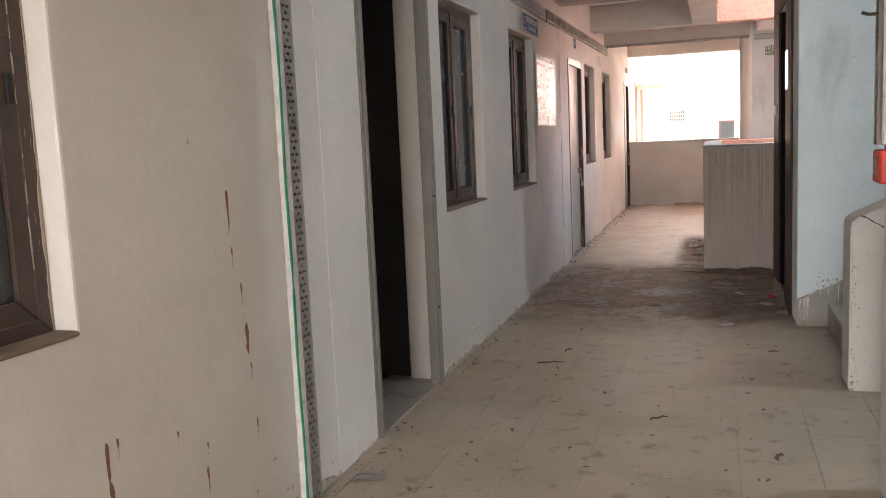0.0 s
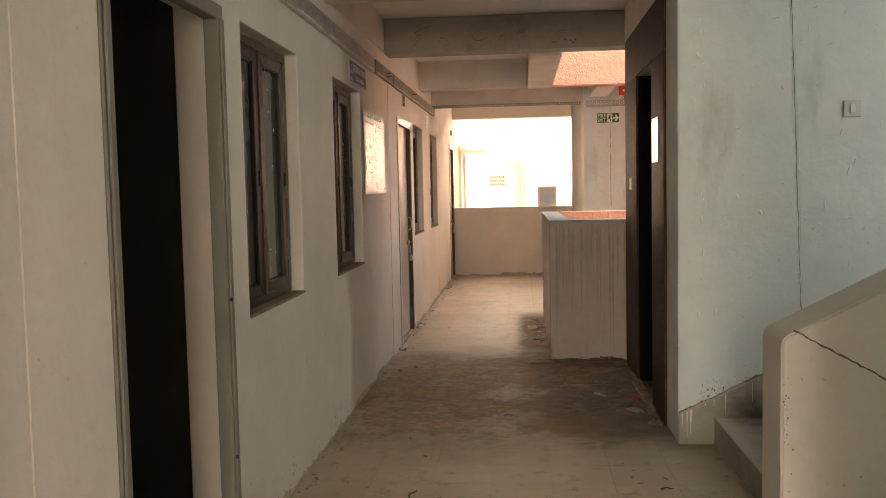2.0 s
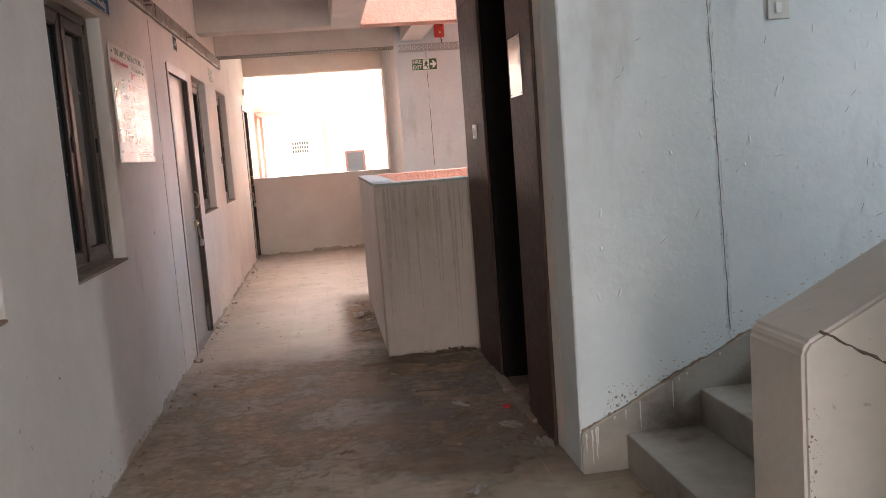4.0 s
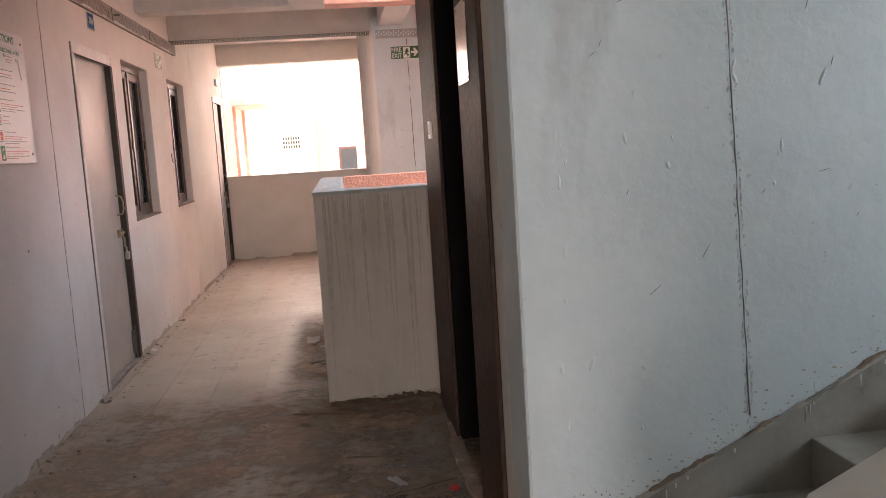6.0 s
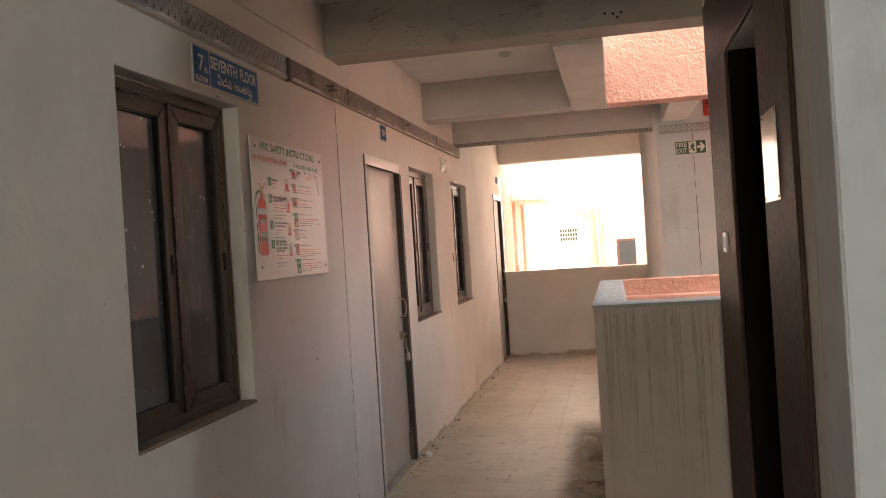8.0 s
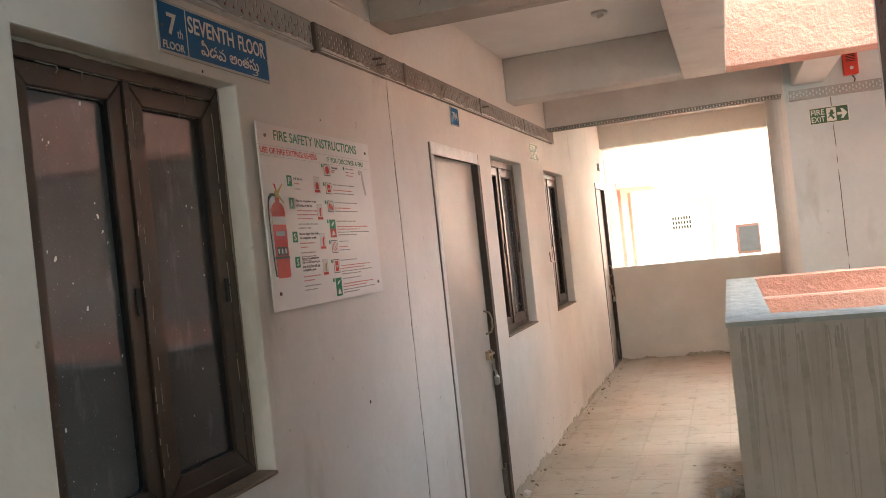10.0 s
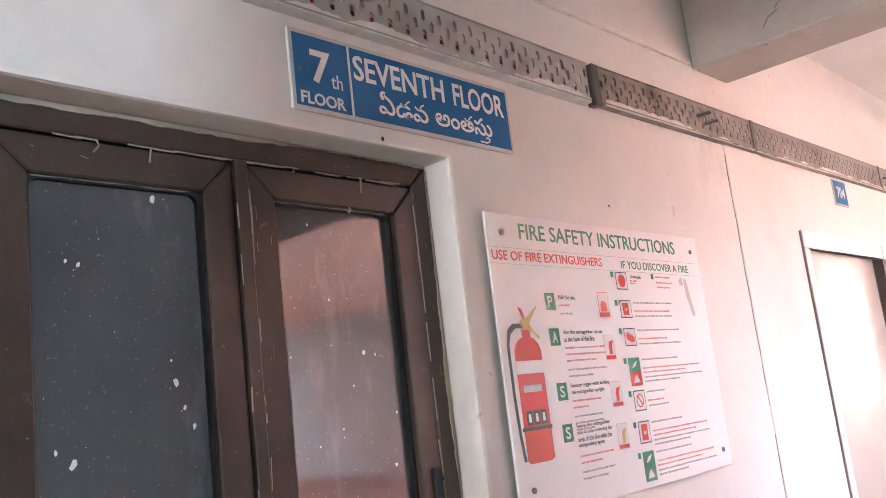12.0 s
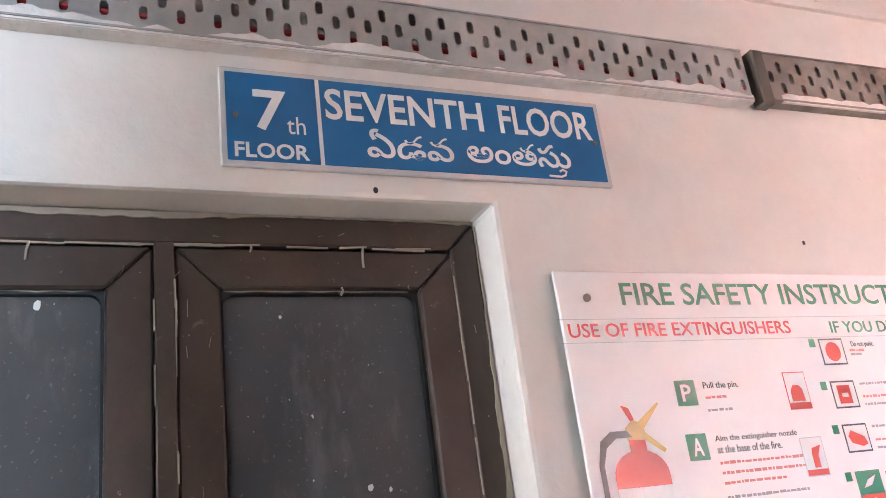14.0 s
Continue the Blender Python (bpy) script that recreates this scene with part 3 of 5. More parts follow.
for x in (0.01, 0.912):
    part("stop_bead", plate(x, x + 0.034, 0, 2.06, 0.0055, 0.016, 0.004), STEEL_FRAME, d1)
for z in (0.42, 1.02):
    part("bolt_hole", disc(0.915, z, 0.007, 0.007, 0.010, 0.018, 10), RUBBER, d1)
part("threshold", plate(0.058, 0.902, 0.0, 0.006, -0.22, 0.0), GREY_CEMENT, d1)


# Dark brown that stands for shade on the door reveal.
REVEAL_SHADE = material("reveal_shade_brown", (0.085, 0.062, 0.048), (0.05, 0.038, 0.03), 6.0, 0.6, bump=0.2, grain=80, stain=(0.2, 0.16, 0.13), stain_at=0.68, stain_scale=16.0, streak=4.0, spec=0.25)


def corridor_door(number, y0, w, h, label):
    d = tagged(empty(f"door_{number}", on_west(y0, 0.0)), label, "door", "closed corridor doors", "structure")
    door_frame(d, w, h, 0.05, -0.10, 0.006, STEEL_FRAME)
    part("frame_tape", plate(-0.004, w * 0.96, h - 0.062, h + 0.004, 0.0065, 0.012, 0.003), TAPE, d, "crumpled silver tape over the frame head")
    part("frame_tape", plate(-0.004, 0.046, 0.0, h - 0.063, 0.0065, 0.009, 0.002), WHITE_DAUB, d, "pale paint-daubed frame edge")
    # Dark strip in place of the reveal turned away from the light.
    part("frame_edge", plate(w - 0.0525, w - 0.001, 0.022, h - 0.064, -0.026, 0.012, 0.002), REVEAL_SHADE, d, "frame edge darkened for the shaded door reveal")
    part("threshold", plate(0.05, w - 0.05, 0.0, 0.02, -0.10, 0.004, 0.004), GREY_CEMENT, d)
    leaf = part("leaf", plate(0.053, w - 0.053, 0.024, h - 0.054, -0.05, -0.016, 0.003), DOOR_PAINT, d, "closed grey-beige painted flush door leaf", at=Matrix.Translation((0, 0, -0.012)))
    hx = w - 0.115
    part("handle", tube([(hx, 1.02, -0.016), (hx, 1.03, 0.018), (hx + 0.004, 1.06, 0.028), (hx + 0.004, 1.11, 0.028), (hx, 1.145, 0.018), (hx, 1.155, -0.016)], 0.006, 8), BRASS, leaf)
    bm = tube([(hx - 0.06, 0.90, 0.0), (hx + 0.075, 0.90, 0.0)], 0.0085, 8)
    add_box(bm, hx - 0.055, hx - 0.035, 0.875, 0.925, -0.016, 0.004, 0.002)
    add_box(bm, hx + 0.01, hx + 0.03, 0.875, 0.925, -0.016, 0.004, 0.002)
    add_tube(bm, [(hx - 0.02, 0.90, 0.0), (hx - 0.02, 0.86, 0.014)], 0.006, 8)
    part("sliding_bolt", bm, BRASS, leaf)
    bm = tube([(hx + 0.03, 0.87, 0.004), (hx + 0.03, 0.80, 0.006)], 0.008, 8)
    add_tube(bm, [(hx + 0.022, 0.80, 0.01), (hx + 0.022, 0.775, 0.012), (hx + 0.05, 0.775, 0.012), (hx + 0.05, 0.80, 0.01)], 0.004, 6)
    part("hasp", bm, CHROME, leaf)
    part("padlock", plate(hx + 0.014, hx + 0.058, 0.715, 0.772, 0.0, 0.026, 0.008), CHROME, leaf, "round-edged steel padlock")
    bm = plate(w - 0.085, w - 0.06, 0.06, 0.22, -0.016, 0.006, 0.003)
    add_tube(bm, [(w - 0.072, 0.03, 0.008), (w - 0.072, 0.25, 0.008)], 0.006, 8)
    part("tower_bolt", bm, SCREW, leaf)
    return d


corridor_door(2, 9.33, 0.88, 2.08, "closed grey-beige flush door with sliding bolt and padlock")
corridor_door(3, 15.02, 0.70, 2.115, "closed grey-beige flush door beside the end parapet")


# ---- cable trays ----
def perforated(bm, length, height, z, pitch=0.0232, sw=0.0052, sh=0.0105, x0=0.0):
    """A sheet pierced by staggered upright slots."""
    cols = int(length / pitch)
    for c in range(cols):
        a, b = x0 + c * pitch, x0 + (c + 1) * pitch
        m = (a + b) / 2
        cells = [(0.0, 0.5, 0.27), (0.5, 1.0, 0.73)] if c % 2 else [(0.0, 1.0, 0.5)]
        for lo, hi, mid in cells:
            y0, y1, ym = lo * height, hi * height, mid * height
            co = [bm.verts.new(p) for p in ((a, y0, z), (b, y0, z), (b, y1, z), (a, y1, z))]
            u = sw * 0.55
            ring = [(-u, -sh), (u, -sh), (sw, -sh + 0.004), (sw, sh - 0.004), (u, sh), (-u, sh), (-sw, sh - 0.004), (-sw, -sh + 0.004)]
            hv = [bm.verts.new((m + p, ym + q, z)) for p, q in ring]
            hb = [bm.verts.new((m + p, ym + q, z - 0.0025)) for p, q in ring]
            for f in ((co[0], co[1], hv[1], hv[0]), (co[1], hv[2], hv[1]), (co[1], co[2], hv[3], hv[2]), (co[2], hv[4], hv[3]), (co[2], co[3], hv[5], hv[4]), (co[3], hv[6], hv[5]), (co[3], co[0], hv[7], hv[6]), (co[0], hv[0], hv[7])):
                bm.faces.new(f)
            for k in range(8):
                bm.faces.new((hv[k], hv[(k + 1) % 8], hb[(k + 1) % 8], hb[k]))
    bmesh.ops.remove_doubles(bm, verts=list(bm.verts), dist=1e-5)
    return cols * pitch


def cable_tray(m, length, height, depth, label, cables=2, daub=True, seed=1, joints=(), steel=None):
    rng = random.Random(seed)
    tray = tagged(empty("cable_tray", m), label, "cable tray")
    bm = bmesh.new()
    real = perforated(bm, length, height, depth)
    steel = steel or GALV
    part("face", bm, steel, tray)
    part("lower_lip", plate(0, real, -0.003, 0.0, 0.0, depth + 0.004), steel, tray)
    part("upper_lip", plate(0, real, height, height + 0.003, 0.0, depth + 0.002), steel, tray)
    for j in joints:
        part("joint_cover", plate(j - 0.012, j + 0.012, -0.006, height + 0.006, depth - 0.004, depth + 0.004, 0.002), SCREW, tray)
    if daub:
        part("paint_daub", ragged_strip(rng, real, -0.006, 0.017, depth - 0.002, depth + 0.0025, step=0.011, rough=0.85), WHITE_DAUB, tray, "white paint smeared along the lower edge")
        part("paint_daub", plate(0, real, -0.007, -0.0035, 0.0, depth + 0.0), WHITE_DAUB, tray)
    for c in range(cables):
        y = height * (0.14 + 0.16 * c)
        part("cable", tube([(0.0, y, depth * 0.45)] + [(real * k / 24, y + rng.uniform(-0.006, 0.006), depth * rng.uniform(0.4, 0.6)) for k in range(1, 24)] + [(real, y, depth * 0.45)], 0.0045, 6), CABLE, tray, "red fire alarm cable")
    return tray


OLD_STEEL = material("dirty_galvanised_steel", (0.31, 0.28, 0.245), (0.22, 0.195, 0.165), 7.0, 0.6, metal=0.3, bump=0.3, grain=80, stain=(0.10, 0.08, 0.06), stain_at=0.56, stain_scale=6.0)
cable_tray(on_west(3.20, 2.309), 4.89, 0.094, 0.024, "perforated galvanised cable tray daubed with white paint", seed=3, joints=(2.4,))
far_tray = cable_tray(on_west(8.115, 2.312) @ Matrix.Rotation(radians(0.5), 4, "Z"), 4.53, 0.092, 0.026, "dirty brown perforated cable tray sagging along the wall", seed=8, joints=(0.9, 2.2, 3.4), steel=OLD_STEEL, daub=False)
part("paint_daub", ragged_strip(random.Random(31), 4.5, -0.006, 0.012, 0.024, 0.0285, 0.02, 0.014, 1.0), WHITE_DAUB, far_tray, "white paint smeared along the lower edge")
for k, x in enumerate((0.52, 0.56, 2.25)):
    part("bracket_bolt", tube([(x, 0.05 - 0.018 * (k % 2), 0.024), (x + 0.015, 0.052 - 0.018 * (k % 2), 0.062)], 0.005, 8), SCREW, far_tray)
splice = tagged(part("tray_splice", box(XL + 0.002, XL + 0.031, 8.090, 8.116, 2.300, 2.408, 0.003), SCREW), "dark rusty splice plate between two cable trays", "plate")
v = on_west(3.156, 0.0) @ Matrix.Rotation(radians(90), 4, "Z")
cable_tray(v, 2.39, 0.068, 0.03, "upright perforated cable tray with white painted edge", seed=4, daub=False, steel=OLD_STEEL)
tagged(part("tray_edge", box(XL + 0.001, XL + 0.034, 3.046, 3.085, 0.0, 2.39, 0.006), WHITE_DAUB), "white paint-daubed edge strip beside the upright tray", "trim", kind="structure")
wire = tagged(part("green_wire", tube([(XL + 0.034 + 0.002 * math.sin(k * 0.9), 3.037 + 0.002 * math.sin(k * 0.55), 0.004 + 0.1 * k) for k in range(28)], 0.005, 8), GREENWIRE), "green earth wire running up beside the cable tray", "wire")
cable_tray(on_north(XL + 0.003, 2.432, 12.46), 1.86, 0.026, 0.04, "perforated cable tray fixed along the cross beam", cables=0, daub=False, seed=5, steel=STEEL_FRAME)
cable_tray(on_north(0.66, 2.40), 2.4, 0.07, 0.05, "perforated cable tray above the fire exit sign", cables=1, daub=False, seed=6)
pv = on_east(3.62, 0.0, 0.74) @ Matrix.Translation((0.09, 1.235, 0)) @ Matrix.Rotation(radians(90), 4, "Z")
cable_tray(pv, 1.58, 0.07, 0.045, "upright perforated cable tray on the wall end", seed=7, daub=False, steel=OLD_STEEL)
tagged(part("tray_edge", box(0.690, 0.7395, 3.42, 3.448, 1.235, 2.8, 0.006), WHITE_DAUB), "white paint-daubed edge strip on the wall end", "trim", kind="structure")

# ---- signs ----
sg = tagged(empty("floor_sign", on_west(7.179, 2.133)), "blue and white floor sign in English and Telugu", "sign")
part("backing", plate(0, 0.581, 0, 0.145, 0.001, 0.008, 0.0015), PALE_GREY, sg, "pale grey rimmed backing plate")
part("blue_panel", plate(0.008, 0.128, 0.008, 0.137, 0.0075, 0.0088), BLUE, sg, "blue printed panel")
part("divider", plate(0.1285, 0.1335, 0.008, 0.137, 0.0075, 0.0087), WHITE, sg)
part("blue_panel", plate(0.134, 0.573, 0.008, 0.137, 0.0075, 0.0088), BLUE, sg, "blue printed panel")
part("numeral", text_mesh("7", 0.043, 0.053, 0.044, 0.060, 0.0091, WHITE, 0.02), None, sg)
part("lettering", text_mesh("th", 0.086, 0.050, 0.025, 0.026, 0.0091, WHITE), None, sg)
part("lettering", text_mesh("FLOOR", 0.017, 0.0125, 0.097, 0.022, 0.0091, WHITE, 0.022), None, sg)
part("lettering", text_mesh("SEVENTH", 0.140, 0.077, 0.236, 0.048, 0.0091, WHITE, 0.017), None, sg)
part("lettering", text_mesh("FLOOR", 0.403, 0.077, 0.158, 0.048, 0.0091, WHITE, 0.017), None, sg)
part("lettering", text_mesh("ఏడవ", 0.194, 0.024, 0.128, 0.044, 0.0091, WHITE, 0.012), None, sg)
part("lettering", text_mesh("అంతసు", 0.343, 0.026, 0.170, 0.038, 0.0091, WHITE, 0.012), None, sg)
part("lettering", tube([(0.472, 0.0125, 0.0092), (0.492, 0.0120, 0.0092), (0.500, 0.0150, 0.0092), (0.502, 0.0205, 0.0092), (0.496, 0.0235, 0.0092), (0.491, 0.0205, 0.0092)], 0.0019, 6), WHITE, sg)
for x in (0.020, 0.563):
    part("screw", disc(x, 0.073, 0.0035, 0.0035, 0.008, 0.0105, 10), SCREW, sg)

fb = tagged(empty("fire_safety_board", on_west(7.625, 1.393, 0.007)), "glossy white fire safety instruction board with a red extinguisher picture", "sign")
part("backing", plate(0, 0.884, 0, 0.602, 0.001, 0.0075, 0.0012), BOARD, fb)
for x, y in ((0.046, 0.562), (0.842, 0.562), (0.044, 0.055), (0.842, 0.043)):
    part("spacer", tube([(x, y, -0.0065), (x, y, 0.0012)], 0.008, 10), SCREW, fb)
Z = 0.0078
part("title", text_mesh("FIRE SAFETY INSTRUCTIONS", 0.118, 0.553, 0.668, 0.034, Z, GREENINK, 0.010), None, fb)
part("rule", plate(0.004, 0.900, 0.5325, 0.5335, 0.0074, 0.0079), PALE_GREY, fb)
part("rule", plate(0.004, 0.900, 0.499, 0.500, 0.0074, 0.0079), PALE_GREY, fb)
part("heading", text_mesh("USE OF FIRE EXTINGUISHERS", 0.020, 0.507, 0.402, 0.020, Z, REDINK, 0.008), None, fb)
part("heading", text_mesh("IF YOU DISCOVER A FIRE", 0.506, 0.506, 0.337, 0.019, Z, GREENINK, 0.008), None, fb)
for x, y in ((0.046, 0.562), (0.842, 0.562), (0.044, 0.055), (0.842, 0.043)):
    part("screw", disc(x, y, 0.006, 0.006, 0.007, 0.0105, 12), SCREW, fb)
for k, (y, letter) in enumerate(((0.406, "P"), (0.331, "A"), (0.218, "S"), (0.134, "S"))):
    t = part("letter_tile", plate(0.178, 0.213, y, y + 0.036, 0.0074, 0.0079), GREEN, fb, "green tile with a white letter")
    part("letter", text_mesh(letter, 0.187, y + 0.006, 0.017, 0.024, 0.0082, WHITE, 0.015), None, t)
LINES = [(0.228, 0.426, 0.064, "Pull the pin."), (0.228, 0.352, 0.152, "Aim the extinguisher nozzle"), (0.228, 0.338, 0.118, "at the base of the fire."),
         (0.228, 0.240, 0.150, "Squeeze trigger while holding"), (0.228, 0.226, 0.128, "the extinguisher upright."), (0.228, 0.156, 0.130, "Sweep the extinguisher"),
         (0.228, 0.143, 0.135, "side to side covering the"), (0.228, 0.130, 0.130, "area of the fire with the"), (0.228, 0.117, 0.100, "extinguishing agent."), (0.540, 0.481, 0.050, "Do not panic.")]
for x, y, w, s in LINES:
    part("lettering", text_mesh(s, x, y, w, 0.0105 if y != 0.426 else 0.012, Z, INK, 0.004), None, fb)


def script_bars(rng, x, y, w, lines, mat, lead=0.0135, tall=0.0044):
    """Unreadable small print: broken bars of its size and colour."""
    bm = bmesh.new()
    for k in range(lines):
        cx, end = x, x + w * (1.0 if k < lines - 1 else rng.uniform(0.45, 0.8))
        while cx < end:
            ln = min(rng.uniform(0.003, 0.013), end - cx + 0.002)
            add_box(bm, cx, cx + ln, y - k * lead - tall * rng.uniform(0.3, 0.5), y - k * lead + tall * rng.uniform(0.3, 0.55), 0.0075, 0.0079)
            cx += ln + rng.uniform(0.0012, 0.003)
    return part("small_print", bm, mat, fb)


rng = random.Random(12)
for y, nr, ng, w in ((0.416, 1, 1, 0.060), (0.325, 3, 2, 0.155), (0.214, 2, 3, 0.110), (0.101, 2, 2, 0.130)):
    script_bars(rng, 0.228, y, w, nr, PRINT_RED)
    script_bars(rng, 0.228, y - 0.014 * nr - 0.004, w * 0.95, ng, PRINT_GREY)
for k, (y, hgt) in enumerate(((0.455, 0.042), (0.388, 0.042), (0.322, 0.042), (0.230, 0.065), (0.173, 0.047), (0.100, 0.050), (0.016, 0.066))):
    pic = part("pictogram", plate(0.472, 0.522, y, y + hgt, 0.0074, 0.0079), INK if k not in (3, 6) else GREEN, fb, "small framed instruction picture")
    if k in (3, 6):
        part("picture", plate(0.474, 0.520, y + 0.002, y + hgt * 0.48, 0.0079, 0.0083), PICTURE_RED if k == 3 else GREENINK, pic)
        part("picture", slab_shape([(0.483, y + hgt * 0.62), (0.500, y + hgt * 0.68), (0.512, y + hgt * 0.9), (0.494, y + hgt * 0.8)], 0.0079, 0.0083), WHITE, pic)
        part("picture", slab_shape([(0.483, y + hgt * 0.1), (0.512, y + hgt * 0.12), (0.500, y + hgt * 0.4), (0.490, y + hgt * 0.32)], 0.0083, 0.0086), WHITE, pic)
    else:
        part("ground", plate(0.4745, 0.5195, y + 0.0025, y + hgt - 0.0025, 0.0079, 0.0083), WHITE, pic)
        if k in (0, 4):
            part("picture", disc(0.497, y + hgt / 2, 0.0155, 0.0155, 0.0083, 0.0086), PICTURE_RED, pic)
            if k == 4:
                part("picture", disc(0.497, y + hgt / 2, 0.0125, 0.0125, 0.0086, 0.0088), WHITE, pic)
                part("picture", slab_shape([(0.486, y + hgt / 2 + 0.010), (0.489, y + hgt / 2 + 0.012), (0.508, y + hgt / 2 - 0.010), (0.505, y + hgt / 2 - 0.012)], 0.0088, 0.009), PICTURE_RED, pic)
        elif k == 2:
            part("picture", slab_shape([(0.479, y + 0.024), (0.486, y + 0.033), (0.512, y + 0.022), (0.516, y + 0.011), (0.505, y + 0.008), (0.484, y + 0.014)], 0.0083, 0.0086), PICTURE_RED, pic)
        else:
            part("picture", plate(0.483, 0.509, y + 0.007, y + hgt - 0.007, 0.0083, 0.0086), PICTURE_RED, pic)
            part("picture", plate(0.490, 0.503, y + hgt * 0.4, y + hgt * 0.55, 0.0086, 0.0089), PALE_GREY, pic)
    part("number_tile", plate(0.452, 0.464, y + hgt - 0.013, y + hgt, 0.0074, 0.0079), GREEN, fb)
    x0, w = 0.534, (0.045, 0.27, 0.30, 0.30, 0.13, 0.29, 0.30)[k]
    script_bars(rng, x0, y + hgt - (0.020 if k == 0 else 0.006), w, 1, PRINT_RED if k == 0 else PRINT_GREY, 0.010, 0.0042)
    script_bars(rng, x0, y + hgt - 0.026, w * 0.95, 1 if k in (0, 1, 2, 4) else 2, PRINT_RED if k else PRINT_GREY, 0.010, 0.0042)
    if k:
        script_bars(rng, x0, y + hgt - (0.038 if k in (1, 2, 4) else 0.047), w * 0.98, 1 if k in (1, 2, 4) else 2, PRINT_GREY, 0.010, 0.0042)
part("number_tile", plate(0.640, 0.652, 0.484, 0.497, 0.0074, 0.0079), GREEN, fb)
script_bars(rng, 0.662, 0.490, 0.09, 1, PRINT_GREY, 0.012, 0.0042)
script_bars(rng, 0.662, 0.476, 0.08, 2, PRINT_RED, 0.012, 0.0042)
part("megaphone_picture", slab_shape([(0.780, 0.486), (0.800, 0.494), (0.802, 0.470), (0.784, 0.474)], 0.0075, 0.0079), PALE_GREY, fb)
part("pale_figure_shape", slab_shape([(0.806, 0.490), (0.822, 0.488), (0.832, 0.440), (0.846, 0.395), (0.830, 0.390), (0.812, 0.440)], 0.0075, 0.0079), PALE_GREY, fb)
for y, s in ((0.391, 0), (0.294, 1), (0.190, 2), (0.098, 3)):
    card = part("picture_card", plate(0.381, 0.424, y, y + 0.056, 0.0074, 0.0079), PALE_GREY if s != 0 else REDINK, fb, "small red and white instruction picture")
    part("ground", plate(0.3825, 0.4225, y + 0.010, y + 0.0545, 0.0079, 0.0083), WHITE, card)
    part("picture", slab_shape([(0.388, y + 0.012), (0.414, y + 0.012), (0.412, y + 0.03), (0.406, y + 0.036), (0.395, y + 0.036), (0.389, y + 0.028)] if s == 0 else [(0.398, y + 0.012), (0.410, y + 0.012), (0.410, y + 0.03), (0.418, y + 0.044), (0.400, y + 0.040), (0.398, y + 0.03)], 0.0083, 0.0086), PICTURE_RED if s < 3 else YELLOW, card)
    part("caption", plate(0.3825, 0.4225, y + 0.0015, y + 0.0095, 0.0079, 0.0083), PICTURE_RED, card)
# printed extinguisher
ext = part("extinguisher_picture", slab_shape([(0.052, 0.112), (0.060, 0.106), (0.130, 0.106), (0.140, 0.112)] + [(0.096 + 0.044 * math.cos(math.pi * k / 14), 0.318 + 0.034 * math.sin(math.pi * k / 14)) for k in range(15)], 0.0074, 0.0080), PICTURE_RED, fb, "printed red extinguisher with white band and black hose")
part("band", plate(0.052, 0.140, 0.278, 0.304, 0.0080, 0.0083), WHITE, ext)
part("printed_panel", plate(0.056, 0.136, 0.185, 0.274, 0.0080, 0.0083), REDINK, ext)
part("printed_panel", plate(0.066, 0.126, 0.242, 0.256, 0.0083, 0.0085), PALE_GREY, ext)
for k in range(3):
    part("printed_panel", plate(0.064 + 0.023 * k, 0.084 + 0.023 * k, 0.178, 0.206, 0.0083, 0.0086), INK, ext)
    part("printed_panel", plate(0.070 + 0.023 * k, 0.078 + 0.023 * k, 0.184, 0.200, 0.0086, 0.0088), WHITE, ext)
part("strap", plate(0.046, 0.143, 0.168, 0.175, 0.0080, 0.0086), INK, ext)
part("neck", plate(0.084, 0.110, 0.346, 0.366, 0.0075, 0.0081), PICTURE_RED, ext)
part("valve", slab_shape([(0.082, 0.366), (0.112, 0.364), (0.112, 0.384), (0.096, 0.392), (0.082, 0.382)], 0.0075, 0.0082), YELLOW, ext)
part("lever", slab_shape([(0.100, 0.386), (0.142, 0.414), (0.143, 0.411), (0.110, 0.378)], 0.0082, 0.0085), YELLOW, ext)
part("lever", slab_shape([(0.110, 0.376), (0.142, 0.350), (0.138, 0.346), (0.108, 0.366)], 0.0082, 0.0085), YELLOW, ext)
part("pin_tag", slab_shape([(0.080, 0.412), (0.092, 0.408), (0.098, 0.392), (0.092, 0.390)], 0.0076, 0.0082), PICTURE_RED, ext)
hose = [(0.086, 0.374), (0.060, 0.374), (0.042, 0.362), (0.034, 0.335), (0.034, 0.24), (0.038, 0.16), (0.044, 0.112)]
hp = [(x - 0.004, y + (0.004 if i < 3 else 0)) for i, (x, y) in enumerate(hose)] + [(x + 0.004, y - (0.005 if i < 3 else 0)) for i, (x, y) in reversed(list(enumerate(hose)))]
part("hose", slab_shape(hp, 0.0081, 0.0086), INK, ext)

for ob in fb.children:
    if ob.name.split(".")[0] not in ("backing", "spacer", "screw"):
        ob.matrix_basis = Matrix.Translation((-0.012, -0.002, 0)) @ Matrix.Diagonal((0.98, 1, 1, 1))

num = tagged(empty("room_number_plate", on_west(9.752, 2.212)), "small blue room number plate above the door", "sign")
part("backing", plate(0, 0.142, 0, 0.103, 0.001, 0.006, 0.001), PALE_GREY, num)
part("blue_panel", plate(0.006, 0.136, 0.006, 0.097, 0.0057, 0.0066), BLUE, num)
part("numeral", text_mesh("704", 0.030, 0.030, 0.085, 0.045, 0.0068, WHITE, 0.008), None, num)


